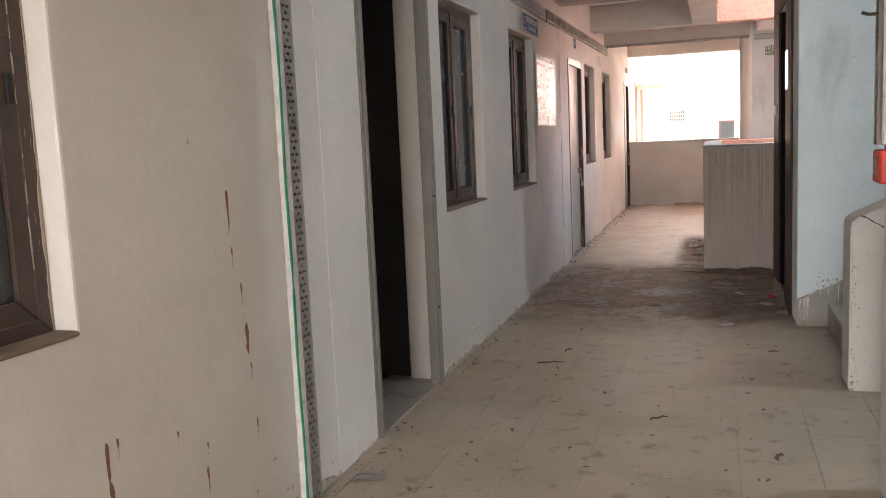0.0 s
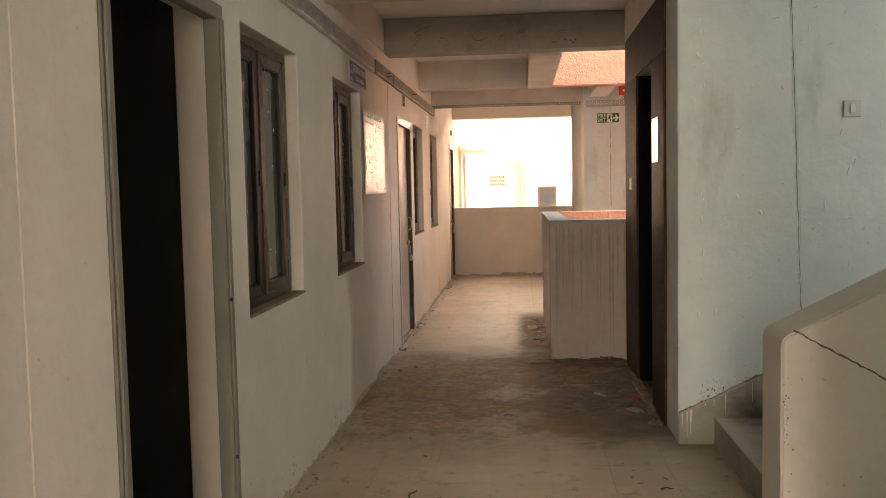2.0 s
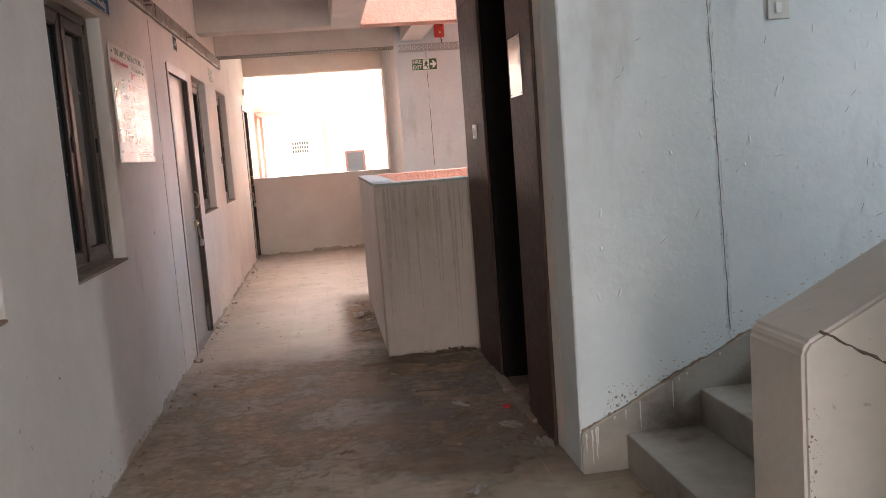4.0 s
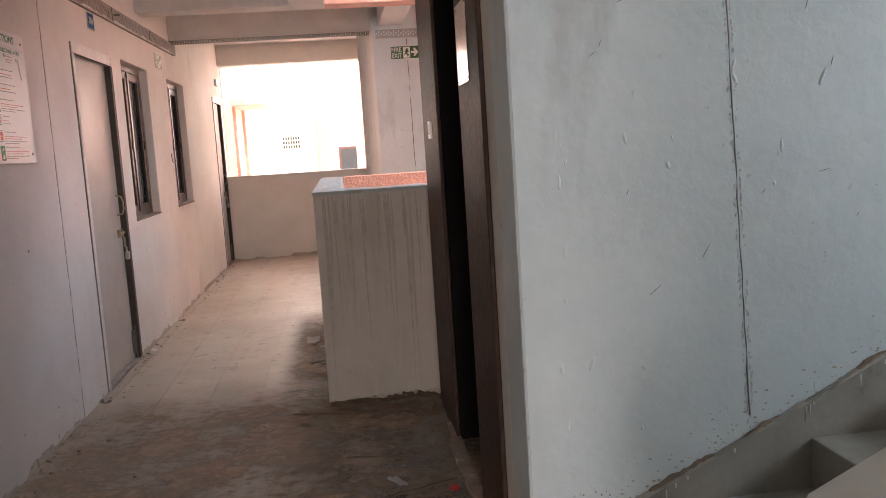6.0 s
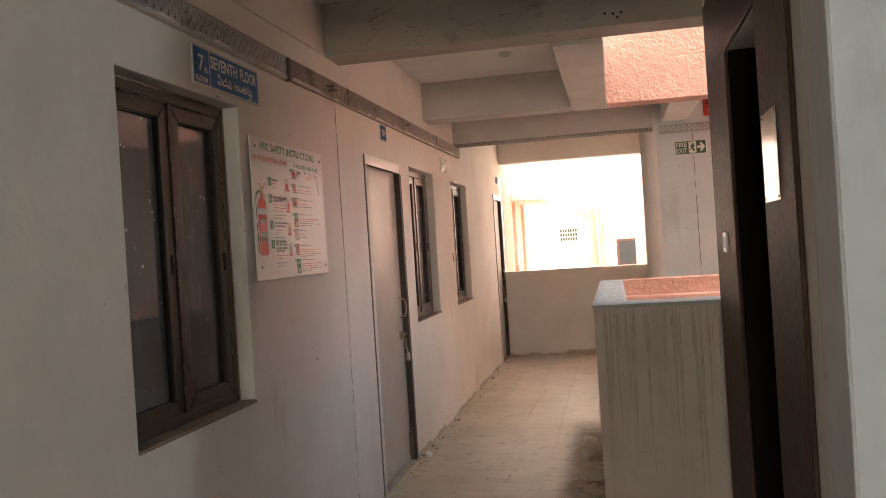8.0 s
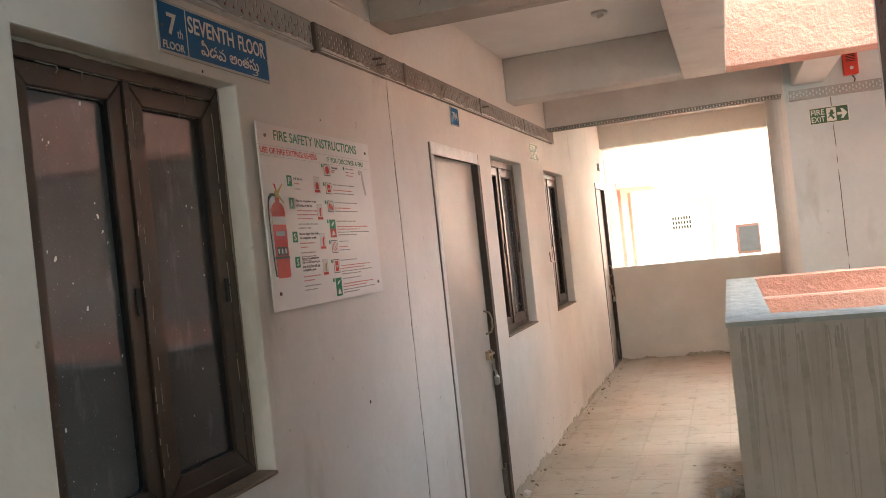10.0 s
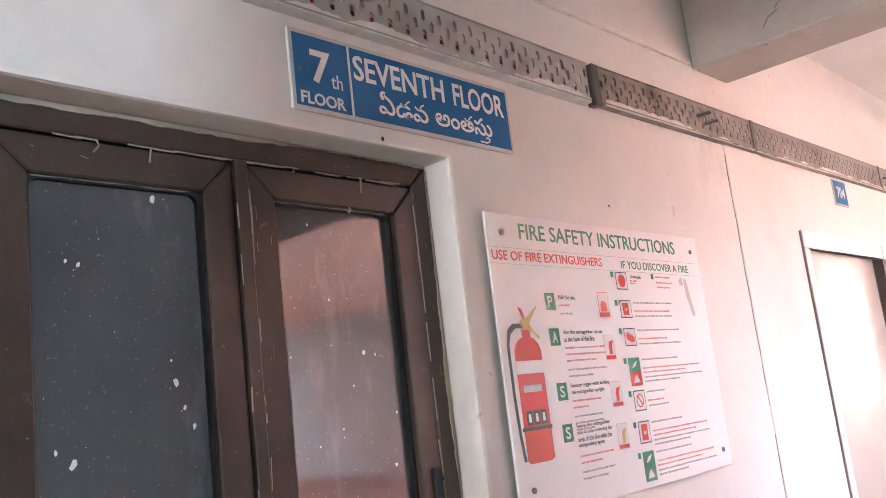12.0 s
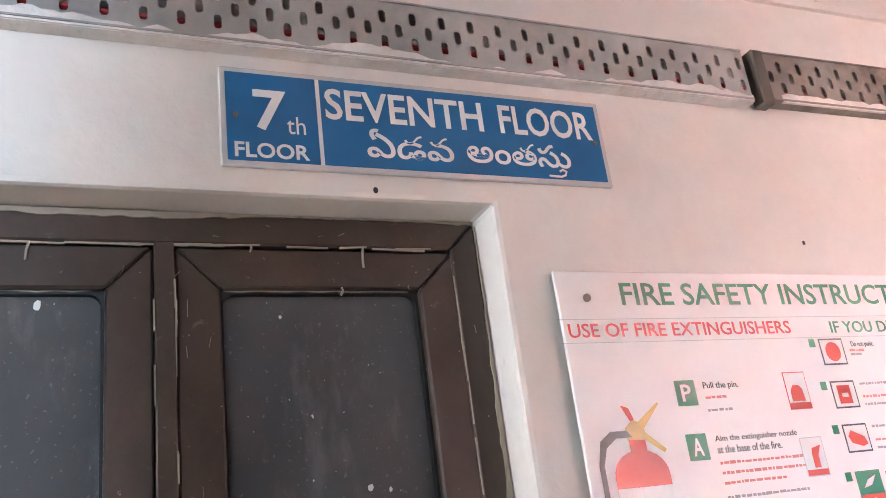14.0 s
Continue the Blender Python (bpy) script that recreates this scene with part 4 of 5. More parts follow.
def exit_sign(m, w, h, label):
    s = tagged(empty("fire_exit_sign", m), label, "sign", "fire exit signs")
    part("backing", plate(0, w, 0, h, 0.001, 0.005, 0.001), LUMINOUS, s)
    part("green_panel", plate(0.006, w - 0.006, 0.006, h - 0.006, 0.0047, 0.0056), SIGN_GREEN, s)
    part("lettering", text_mesh("FIRE", w * 0.05, h * 0.55, w * 0.34, h * 0.33, 0.0060, LUMINOUS, 0.012), None, s)
    part("lettering", text_mesh("EXIT", w * 0.05, h * 0.13, w * 0.34, h * 0.33, 0.0060, LUMINOUS, 0.012), None, s)
    p = part("symbol_panel", plate(w * 0.44, w * 0.68, h * 0.10, h * 0.90, 0.0056, 0.0061), LUMINOUS, s)
    part("running_symbol", slab_shape([(w * x, h * y) for x, y in ((0.55, 0.80), (0.60, 0.78), (0.61, 0.62), (0.66, 0.56), (0.60, 0.52), (0.58, 0.44), (0.64, 0.30), (0.59, 0.16), (0.57, 0.32), (0.52, 0.40), (0.46, 0.26), (0.46, 0.34), (0.53, 0.50), (0.48, 0.58), (0.53, 0.64))], 0.0061, 0.0065), SIGN_GREEN, p)
    part("arrow", slab_shape([(w * x, h * y) for x, y in ((0.71, 0.42), (0.83, 0.42), (0.79, 0.20), (0.85, 0.20), (0.96, 0.50), (0.85, 0.80), (0.79, 0.80), (0.83, 0.58), (0.71, 0.58))], 0.0056, 0.0062), LUMINOUS, s)
    return s


exit_sign(on_north(0.792, 2.193), 0.28, 0.128, "green and white fire exit sign with an arrow")
exit_sign(on_west(11.725, 2.155), 0.28, 0.130, "green and white fire exit sign between two windows")
sb = tagged(empty("switch_box", on_west(15.36, 2.27)), "small white plastic junction box above the far door", "switch")
part("body", plate(0, 0.16, 0, 0.085, 0.001, 0.03, 0.006), SWITCH, sb)
part("cover", plate(0.01, 0.15, 0.01, 0.075, 0.029, 0.034, 0.003), WHITE, sb)
tagged(part("wire_hook", tube([(XL + 0.004, 12.06, 1.43), (XL + 0.006, 12.062, 1.36), (XL + 0.012, 12.08, 1.352), (XL + 0.012, 12.20, 1.350)], 0.004, 6), SCREW), "bent wire hook fixed to the plaster between windows", "hook")

# ---- plaster bands, ledges, cracks ----
structure("plaster_band", box(XL - 0.002, XL + 0.004, 8.832, 9.10, 0.0, 2.33, 0.0025), PLASTER, "raised plaster band over a filled wall chase", "trim")
structure("plaster_band", box(XL - 0.002, XL + 0.003, 3.40, 3.57, 0.0, 2.30, 0.002), PLASTER, "raised plaster band beside the open doorway", "trim")
rng = random.Random(5)
for y in (8.831, 9.101):
    structure("chase_line", tube([(XL + 0.001, y + 0.003 * rng.uniform(-1, 1), 2.29 * k / 30) for k in range(31)], [rng.uniform(0.0007, 0.0018) for k in range(31)], 5), SEAM, "thin dark shrinkage line beside the filled chase", "crack")
bm = ragged_strip(rng, 3.70, 0.0, 0.018, -0.004, 0.009, 0.0, 0.012, 0.9)
led = structure("plaster_ledge", bm, PLASTER, "broken plaster edge line above the cable tray", "trim")
led.matrix_basis = on_west(5.0, 2.505) @ Matrix.Rotation(radians(0.6), 4, "Z")


def crack(points, wide, mat, name, label):
    """A meandering crack or seam lying in a surface."""
    return structure(name, tube(points, wide, 6), mat, label, "crack")


rng = random.Random(9)
crack([(1.255 + 0.083 * k / 52 + 0.0016 * rng.uniform(-1, 1), 6.3412, 2.8 - 2.31 * k / 52) for k in range(53)], [rng.uniform(0.0018, 0.0034) for k in range(53)], SEAM, "wall_seam", "thin dark seam running down the stairwell wall")
crack([(0.955 + 0.0005 * k + 0.002 * rng.uniform(-1, 1), 12.4912, 2.39 - 2.39 * k / 20) for k in range(21)], 0.0035, CRACK, "wall_seam", "thin dark seam below the fire exit sign")
crack([(0.845 + 0.42 * k / 28, 4.8735, 0.866 - 0.232 * k / 28 + 0.003 * rng.uniform(-1, 1)) for k in range(29)], [rng.uniform(0.0042, 0.0062) for k in range(29)], CRACK, "parapet_crack", "open crack across the stair parapet")
for s in range(7):
    x, y = rng.uniform(-1.1, 0.4), 8.7085
    pts = [(x, y, rng.uniform(2.62, 2.8))]
    for k in range(8):
        px, _, pz = pts[-1]
        pts.append((px + rng.uniform(-0.05, 0.05), y, min(2.815, max(2.545, pz + rng.uniform(-0.035, 0.02)))))
    crack(pts, 0.0011, CRACK, "beam_crack", "hairline crack with cobweb on the cross beam")
for x, z in ((0.22, 2.60), (0.26, 2.595), (0.30, 2.598), (0.28, 2.575)):
    tagged(part("drill_hole", disc(0, 0, 0.007, 0.007, 0.0, 0.0012, 8), RUBBER, at=on_north(x, z, 8.71)), "small drilled hole in the cross beam", "hole", "drilled holes", "structure")
# rust-brown drips on the wall near the first window
west = bpy.data.objects["wall_west"]
for y, z, r in ((7.382, 2.112, 0.0035), (8.12, 2.055, 0.003), (8.30, 0.98, 0.006), (6.30, 0.62, 0.004)):
    part("nail_hole", disc(0, 0, r, r * 1.3, -0.001, 0.0008, 10), RUBBER, west, at=on_west(y, z))
for y, z, w, h in ((2.706, 1.125, 0.010, 0.075), (2.712, 0.985, 0.004, 0.03), (2.765, 0.705, 0.016, 0.055), (2.752, 0.845, 0.004, 0.05), (2.778, 0.60, 0.005, 0.03), (2.757, 0.68, 0.004, 0.012), (2.069, 0.55, 0.012, 0.06), (2.073, 0.46, 0.012, 0.045), (2.11, 0.58, 0.004, 0.03), (2.49, 0.34, 0.006, 0.05), (2.50, 0.44, 0.004, 0.02), (2.79, 0.40, 0.004, 0.04), (2.36, 0.52, 0.003, 0.02)):
    n = 14
    pts = [(w * math.cos(2 * math.pi * k / n) * rng.uniform(0.6, 1.2) + 0.006 * math.sin(k), h * math.sin(2 * math.pi * k / n) * rng.uniform(0.85, 1.1)) for k in range(n)]
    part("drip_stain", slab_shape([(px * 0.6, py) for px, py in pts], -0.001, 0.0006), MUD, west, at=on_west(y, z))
# mud crusts along the wall feet, rain streaks on the parapet
for a0, a1 in ((-4.9, 3.80), (4.78, 9.32), (10.22, 15.01)):
    part("mud_crust", ragged_strip(rng, a1 - a0, 0.0, 0.042, -0.002, 0.003, 0.0, 0.012, 0.95), MUDDY, west, at=on_west(a0, 0.0))
part("mud_crust", ragged_strip(rng, 1.9, 0.0, 0.045, -0.002, 0.003, 0.0, 0.014, 0.95), MUDDY, bpy.data.objects["wall_north"], at=on_north(XL + 0.01, 0.0, 15.76))
part("mud_crust", ragged_strip(rng, 0.60, 0.0, 0.035, -0.002, 0.003, 0.0, 0.012, 0.95), MUDDY, bpy.data.objects["parapet_front"], at=on_north(0.078, 0.0, 8.657))
for k in range(44):
    x, ln, w = rng.uniform(0.09, 0.86), rng.uniform(0.2, 0.7) if k % 3 else rng.uniform(0.7, 1.1), rng.uniform(0.002, 0.010)
    left, right = [], []
    for j in range(12):
        u = j / 11
        mid = 0.006 * math.sin(3.1 * u + k)
        q = w * (0.12 + 0.88 * math.sin(math.pi * min(1.0, u + 0.12))) * rng.uniform(0.6, 1.2)
        left.append((mid - q, -ln * u))
        right.append((mid + q, -ln * u))
    part("drip_stain", slab_shape(left + right[::-1], -0.001, 0.0004 + 0.00006 * k), STREAK, bpy.data.objects["parapet_front"], at=on_north(x, 1.128 - 0.05 * rng.random() ** 2, 8.657))
bm = bmesh.new()
for _ in range(950):
    y, z = rng.uniform(2.2, 15.0), abs(rng.gauss(0, 0.10)) + 0.004
    if any(d[0] - 0.02 < y < d[1] + 0.02 for d in DOORS.values()):
        continue
    q, up = 0.0012 + 0.007 * rng.random() ** 3, rng.uniform(0.0004, 0.0014)
    bm.faces.new([bm.verts.new((y + q * rng.uniform(0.7, 2.2) * math.cos(t), z + q * math.sin(t), up)) for t in (0.2, 1.3, 2.3, 3.4, 4.4, 5.5)])
part("flaking_specks", bm, MUDDY, west, at=on_west(0.0, 0.0))["kind"] = "stuff"
bm = blobs(rng, 190, 0.02, 0.24, 0.02, 0.17, 0.0004, 0.0012, 0.007, 1.2)
part("mould_specks", bm, MOULD, bpy.data.objects["wall_stair"], at=on_north(0.69, 0.18, 6.34))["kind"] = "stuff"
bm = bmesh.new()
for _ in range(420):
    x = rng.uniform(0.70, 2.6)
    z = 0.172 + 0.472 * (x - 0.684) + abs(rng.gauss(0, 0.05))
    q = 0.0008 + 0.0032 * rng.random() ** 3
    up = rng.uniform(0.0003, 0.0012)
    bm.faces.new([bm.verts.new((x + q * rng.uniform(0.8, 2.6) * math.cos(t), z + q * math.sin(t), up)) for t in (0.2, 1.3, 2.3, 3.4, 4.4, 5.5)])
part("flaking_specks", bm, MUDDY, bpy.data.objects["wall_stair"], at=on_north(0.0, 0.0, 6.34))["kind"] = "stuff"
stairwall = bpy.data.objects["wall_stair"]
part("plaster_patch", ragged_strip(rng, 2.60, 0.0, 0.115, -0.002, 0.0035, 0.0, 0.012, 0.35), PLASTER_B, stairwall, at=on_north(0.690, 2.79, 6.34) @ Matrix.Rotation(radians(-90), 4, "Z"))
for side in (-1, 1):
    bm = bmesh.new()
    for _ in range(150):
        v = rng.random()
        x = 1.255 + 0.083 * v + side * (0.007 + 0.006 * rng.random() ** 2)
        q, tl = rng.uniform(0.0008, 0.003), rng.uniform(1.0, 4.0)
        bm.faces.new([bm.verts.new((x + q * math.cos(t), 2.8 - 2.31 * v + q * tl * math.sin(t), 0.0014 + 0.001 * math.cos(t))) for t in (0.2, 1.3, 2.3, 3.4, 4.4, 5.5)])
    part("chipped_edge", bm, PLASTER_B, stairwall, at=on_north(0.0, 0.0, 6.34))["kind"] = "stuff"
bm = bmesh.new()
for n in range(240):
    x, z = (rng.uniform(0.74, 2.4), rng.uniform(0.5, 2.7)) if n < 130 else (0.745 + abs(rng.gauss(0, 0.055)), rng.uniform(0.2, 2.7))
    q, tl = 0.0016 + 0.0055 * rng.random() ** 3, rng.uniform(1.0, 4.5)
    bmesh.ops.create_icosphere(bm, subdivisions=1, radius=q, matrix=Matrix.Translation((x, z, 0.0)) @ Matrix.Rotation(rng.uniform(-0.4, 0.4), 4, "Z") @ Matrix.Diagonal((1, tl, 0.55, 1)))
part("paint_pimples", bm, PLASTER_B, stairwall, at=on_north(0.0, 0.0, 6.34))["kind"] = "stuff"
bm = bmesh.new()
for _ in range(34):
    x, z, ln, a = rng.uniform(0.9, 2.4), rng.uniform(0.8, 2.6), rng.uniform(0.004, 0.05), rng.uniform(0.2, 1.5)
    add_tube(bm, [(x + ln * k / 4 * math.cos(a), z + ln * k / 4 * math.sin(a), 0.0004) for k in range(5)], [0.0003, 0.0011, 0.0013, 0.001, 0.0003], 5)
part("scratches", bm, SEAM, stairwall, at=on_north(0.0, 0.0, 6.34))["kind"] = "stuff"
# ---- lift front ----
lift = tagged(empty("lift_surround", on_east(8.55, 0.0)), "dark brown wooden lift surround, scuffed, around a dark opening", "lift")
part("side_panel", plate(0.0, 0.11, 0.0, 2.53, 0.0, 0.012, 0.003), WOOD, lift)
part("side_panel", plate(0.112, 0.672, 0.0, 2.19, 0.0, 0.016, 0.004), WOOD, lift)
part("side_panel", plate(1.39, 1.86, 0.0, 2.19, 0.0, 0.016, 0.004), WOOD, lift)
part("head_panel", plate(0.112, 1.86, 2.192, 2.53, 0.0, 0.016, 0.004), WOOD, lift)
# Linings coloured near-black for the shade inside the opening.
part("lining", plate(0.585, 0.672, 0.0, 2.19, -0.20, -0.002, 0.003), BLACKISH, lift, "inner lining with the opening's shade in its near-black colour")
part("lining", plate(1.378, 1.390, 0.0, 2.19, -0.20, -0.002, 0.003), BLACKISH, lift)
rng = random.Random(61)
rim = [(0.684, 7.02)] + [(0.645 + 0.014 * rng.uniform(-1, 1) - 0.02 * math.sin(math.pi * k / 14), 7.02 + 1.1 * k / 14) for k in range(15)] + [(0.684, 8.12)]
sill = slab_shape(rim[::-1], 0.0, 0.018)
bmesh.ops.bevel(sill, geom=[e for e in sill.edges if e.verts[0].co.z > 0.02 and e.verts[1].co.z > 0.02], offset=0.006, segments=1, affect="EDGES")
structure("lift_threshold", sill, CAKED, "broken cement threshold in front of the lift opening, caked in dust", "threshold")
heap = bmesh.new()
for _ in range(170):
    x, r = rng.uniform(0.08, 0.66), 0.004 + 0.013 * rng.random() ** 2
    bmesh.ops.create_icosphere(heap, subdivisions=1, radius=r, matrix=pose(x, 8.652 - abs(rng.gauss(0, 0.018)), r * 0.35 + 0.025 * max(0.0, math.sin((x - 0.38) * 11)) * rng.random(), rng.uniform(0, 90), 0, rng.uniform(0, 180)) @ Matrix.Diagonal((rng.uniform(1, 2.4), 1, 0.6, 1)))
tagged(part("dirt_heap", heap, SOIL), "dark dirt swept against the foot of the parapet", "dirt", kind="stuff")
# Door added behind the opening, near-black for the darkness in there.
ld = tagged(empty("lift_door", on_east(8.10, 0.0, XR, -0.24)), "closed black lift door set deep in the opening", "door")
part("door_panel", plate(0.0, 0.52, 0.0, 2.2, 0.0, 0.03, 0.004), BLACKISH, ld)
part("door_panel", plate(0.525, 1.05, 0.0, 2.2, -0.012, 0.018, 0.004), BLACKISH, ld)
lp = tagged(empty("lift_call_plate", on_east(7.115, 1.555, XR, 0.016)), "brushed steel lift call plate on the wooden surround", "panel")
part("face", plate(0.0, 0.235, 0.0, 0.27, 0.0005, 0.005, 0.002), material("brushed_steel", (0.62, 0.6, 0.57), (0.5, 0.48, 0.46), 8.0, 0.22, 0.95, 0.05, 90), lp)
for x, y in ((0.012, 0.012), (0.223, 0.012), (0.012, 0.258), (0.223, 0.258)):
    part("screw", disc(x, y, 0.004, 0.004, 0.004, 0.007, 8), SCREW, lp)
cb = tagged(empty("call_button", on_east(8.20, 1.385, XR, 0.016)), "small ivory lift button on the wooden surround", "button")
part("body", plate(0, 0.10, 0, 0.085, 0.0005, 0.010, 0.003), SWITCH, cb)
part("key", plate(0.03, 0.07, 0.02, 0.065, 0.009, 0.014, 0.002), PALE_GREY, cb)
# ---- stair wall ----
skirt = prism([(0.684, 0.0), (0.684, 0.172), (4.6, 2.02), (4.6, 0.0)], 6.318, 6.3405)
bmesh.ops.bevel(skirt, geom=[e for e in skirt.edges if e.calc_face_angle(0) > 0.3], offset=0.004, segments=2, affect="EDGES")
structure("baseboard", skirt, GREY_CEMENT, "sloping grey cement skirting beside the stairs", "skirting")
skirting = bpy.data.objects["baseboard"]
rng = random.Random(77)
slope = math.atan(0.472)
for n in range(2):
    part("dirt_line", ragged_strip(rng, 4.1, -0.004, 0.009 + 0.006 * n, 0.001, 0.012 + 0.009 * (1 - n), 0.0, 0.012, 0.95), CAKED if n else STREAK, skirting, "dark dirt lying on the ledge", at=on_north(0.69, 0.172, 6.34) @ Matrix.Rotation(slope, 4, "Z"))
for k in range(26):
    u = rng.uniform(0.0, 1.6) if k > 5 else rng.uniform(0.0, 0.06)
    w, ln = rng.uniform(0.0015, 0.0045), rng.uniform(0.03, 0.14) if k < 9 else rng.uniform(0.01, 0.05)
    left = [(-w * rng.uniform(0.5, 1.3) * (1.2 - j / 8), -ln * j / 7) for j in range(8)]
    right = [(w * rng.uniform(0.5, 1.3) * (1.2 - j / 8), -ln * j / 7) for j in range(8)]
    part("paint_drip", slab_shape(left + right[::-1], 0.0, 0.0012 + 0.00005 * k), WHITE_DAUB, skirting, "dried white paint drip", at=on_north(0.695 + u, 0.168 + 0.472 * u, 6.318))
# stair parapet: dirt on the sloping top, chips down the front corner
parapet = bpy.data.objects["stair_parapet"]
top = math.atan(0.504)
crown = box(-0.105, 3.13, 4.882, 5.116, -0.004, 0.0025, 0.001)
part("dirty_top", crown, CAKED, parapet, "brown dirt caked on the sloping top", at=Matrix.Translation((0.935, 0, 0.8995)) @ Matrix.Rotation(-top, 4, "Y"))
chips = bmesh.new()
for _ in range(80):
    x, z = 0.808 + abs(rng.gauss(0, 0.018)), rng.choice((rng.uniform(0.02, 0.8), rng.gauss(0.12, 0.08), rng.gauss(0.55, 0.05)))
    q = 0.0008 + 0.004 * rng.random() ** 3
    if z > 0.01:
        chips.faces.new([chips.verts.new((x + q * math.cos(t), z + q * rng.uniform(0.8, 1.8) * math.sin(t), rng.uniform(0.0005, 0.0012))) for t in (0.2, 1.3, 2.3, 3.4, 4.4, 5.5)])
part("chipped_edge", chips, CAKED, parapet, at=on_north(0.0, 0.0, 4.87))["kind"] = "stuff"
sw = tagged(empty("wall_switch", on_north(1.536, 1.751, 6.34)), "ivory plastic switch plate on the stairwell wall", "switch")
part("plate", plate(0, 0.092, 0, 0.088, 0.0005, 0.009, 0.003), SWITCH, sw)
part("rocker", plate(0.032, 0.058, 0.022, 0.066, 0.008, 0.014, 0.002), WHITE, sw)
rb = tagged(empty("fire_call_point", on_east(3.556, 1.112, 0.74)), "red break-glass fire alarm box on the wall end", "alarm")
part("body", plate(0, 0.132, 0, 0.108, 0.0005, 0.056, 0.006), RED, rb)
part("glass_front", plate(0.032, 0.100, 0.022, 0.084, 0.0555, 0.059, 0.002), LILAC, rb, "dark amber glass front")
part("conduit", tube([(0.072, 0.108, 0.025), (0.074, 0.135, 0.025)], 0.008, 8), CABLE, rb)
tagged(part("wire_stub", tube([(0.70, 3.56, 1.66), (0.665, 3.565, 1.662), (0.645, 3.56, 1.668)], 0.006, 6), SCREW), "short metal clip sticking out of the wall end", "clip")
al = tagged(empty("fire_alarm_hooter", on_north(1.06, 2.53)), "red fire alarm hooter above the cable tray", "alarm")
part("body", plate(0, 0.105, 0, 0.175, 0.0005, 0.06, 0.008), RED, al)
for k in range(5):
    part("louvre", plate(0.02, 0.085, 0.10 + 0.012 * k, 0.106 + 0.012 * k, 0.058, 0.064, 0.001), RUBBER, al)
part("lamp_lens", disc(0.055, 0.05, 0.014, 0.014, 0.058, 0.066, 12), WHITE, al)
part("cable", tube([(0.06, 0.0, 0.02), (0.075, -0.03, 0.03), (0.07, -0.06, 0.02)], 0.005, 6), RUBBER, al)
dt = tagged(empty("smoke_detector", pose(-0.468, 10.34, TOP)), "small white ceiling fitting with a stub of wire", "detector")
part("base", tube([(0, 0, -0.0005), (0, 0, -0.016)], 0.048, 18), SWITCH, dt)
part("stub", tube([(0, 0, -0.016), (0.006, 0.004, -0.034)], 0.018, 12), BEAM, dt)
# ---- parapet tops ----
rng = random.Random(2)


def coping(x0, x1, y0, y1, z, mat, name, label, nx, ny):
    """A rough cement topping with an uneven surface."""
    bm = bmesh.new()
    g = [[bm.verts.new((x0 + (x1 - x0) * i / nx, y0 + (y1 - y0) * j / ny, z + 0.006 + 0.006 * rng.random() * (0 < i < nx and 0 < j < ny))) for j in range(ny + 1)] for i in range(nx + 1)]
    for i in range(nx):
        for j in range(ny):
            bm.faces.new((g[i][j], g[i + 1][j], g[i + 1][j + 1], g[i][j + 1]))
    edge = [e for e in bm.edges if e.is_boundary]
    r = bmesh.ops.extrude_edge_only(bm, edges=edge)
    for v in r["geom"]:
        if isinstance(v, bmesh.types.BMVert):
            v.co.z = z - 0.012
    bmesh.ops.recalc_face_normals(bm, faces=bm.faces)
    return structure(name, bm, mat, label, "coping")


coping(0.068, 0.884, 8.652, 8.865, 1.1405, COPING, "coping", "rough grey cement topping on the light well parapet", 30, 8)
coping(0.068, 0.24, 8.867, 11.205, 1.1405, COPING, "coping", "rough grey cement topping on the light well parapet", 8, 60)
coping(0.242, 6.0, 11.026, 11.205, 1.1405, CORAL, "coping", "coral painted rough parapet top", 90, 6)
structure("parapet_step", box(0.236, 6.0, 10.93, 11.029, -3.0, 1.03, 0.008), CORAL, "coral painted lower ledge inside the light well", "parapet")
# White disc: daylight in the drain hole put into its colour.
part("drain_hole", disc(0, 0, 0.016, 0.02, 0.0, 0.001, 12), FLECK_DAYLIGHT, bpy.data.objects["wall_north"], at=on_north(-0.283, 0.05, 15.7605))
# ---- outside details ----
fac = bpy.data.objects["facade_opposite"]
VENT = plain("vent_cement", (0.24, 0.215, 0.165), 0.85)
BROWN = material("brown_window_wood", (0.05, 0.022, 0.014), None, 4.0, 0.7, spec=0.1)
HAZY = material("hazy_pane", (0.018, 0.017, 0.016), None, 4.0, 0.7, spec=0.1)
vt = part("ventilator", box(-0.90, -0.50, 21.97, 22.0, 1.41, 1.75, 0.006), VENT, fac, "grey cement ventilator block")
for i in range(7):
    for j in range(3):
        # Raised dark blocks carry the shade of the vent holes.
        part("vent_slot", box(-0.862 + i * 0.05, -0.834 + i * 0.05, 21.962, 21.972, 1.48 + 0.085 * j, 1.535 + 0.085 * j), BLACKISH, vt)
fw = part("facade_window", box(0.235, 0.67, 21.95, 22.0, 0.90, 1.45, 0.01), BROWN, fac, "brown wooden window")
part("pane", box(0.285, 0.62, 21.94, 21.952, 0.95, 1.40), HAZY, fw)
part("sill", box(0.20, 0.70, 21.90, 22.0, 0.86, 0.90, 0.01), CREAM, fw)
DRAIN = plain("cream_pipe", (0.27, 0.205, 0.11), 0.5)
for x, r, z in ((-0.225, 0.08, 2.08), (-0.075, 0.022, 2.08), (-0.02, 0.02, 1.95)):
    part("drain_pipe", tube([(x, 21.9, -18), (x, 21.9, z)], r, 12), DRAIN, fac)
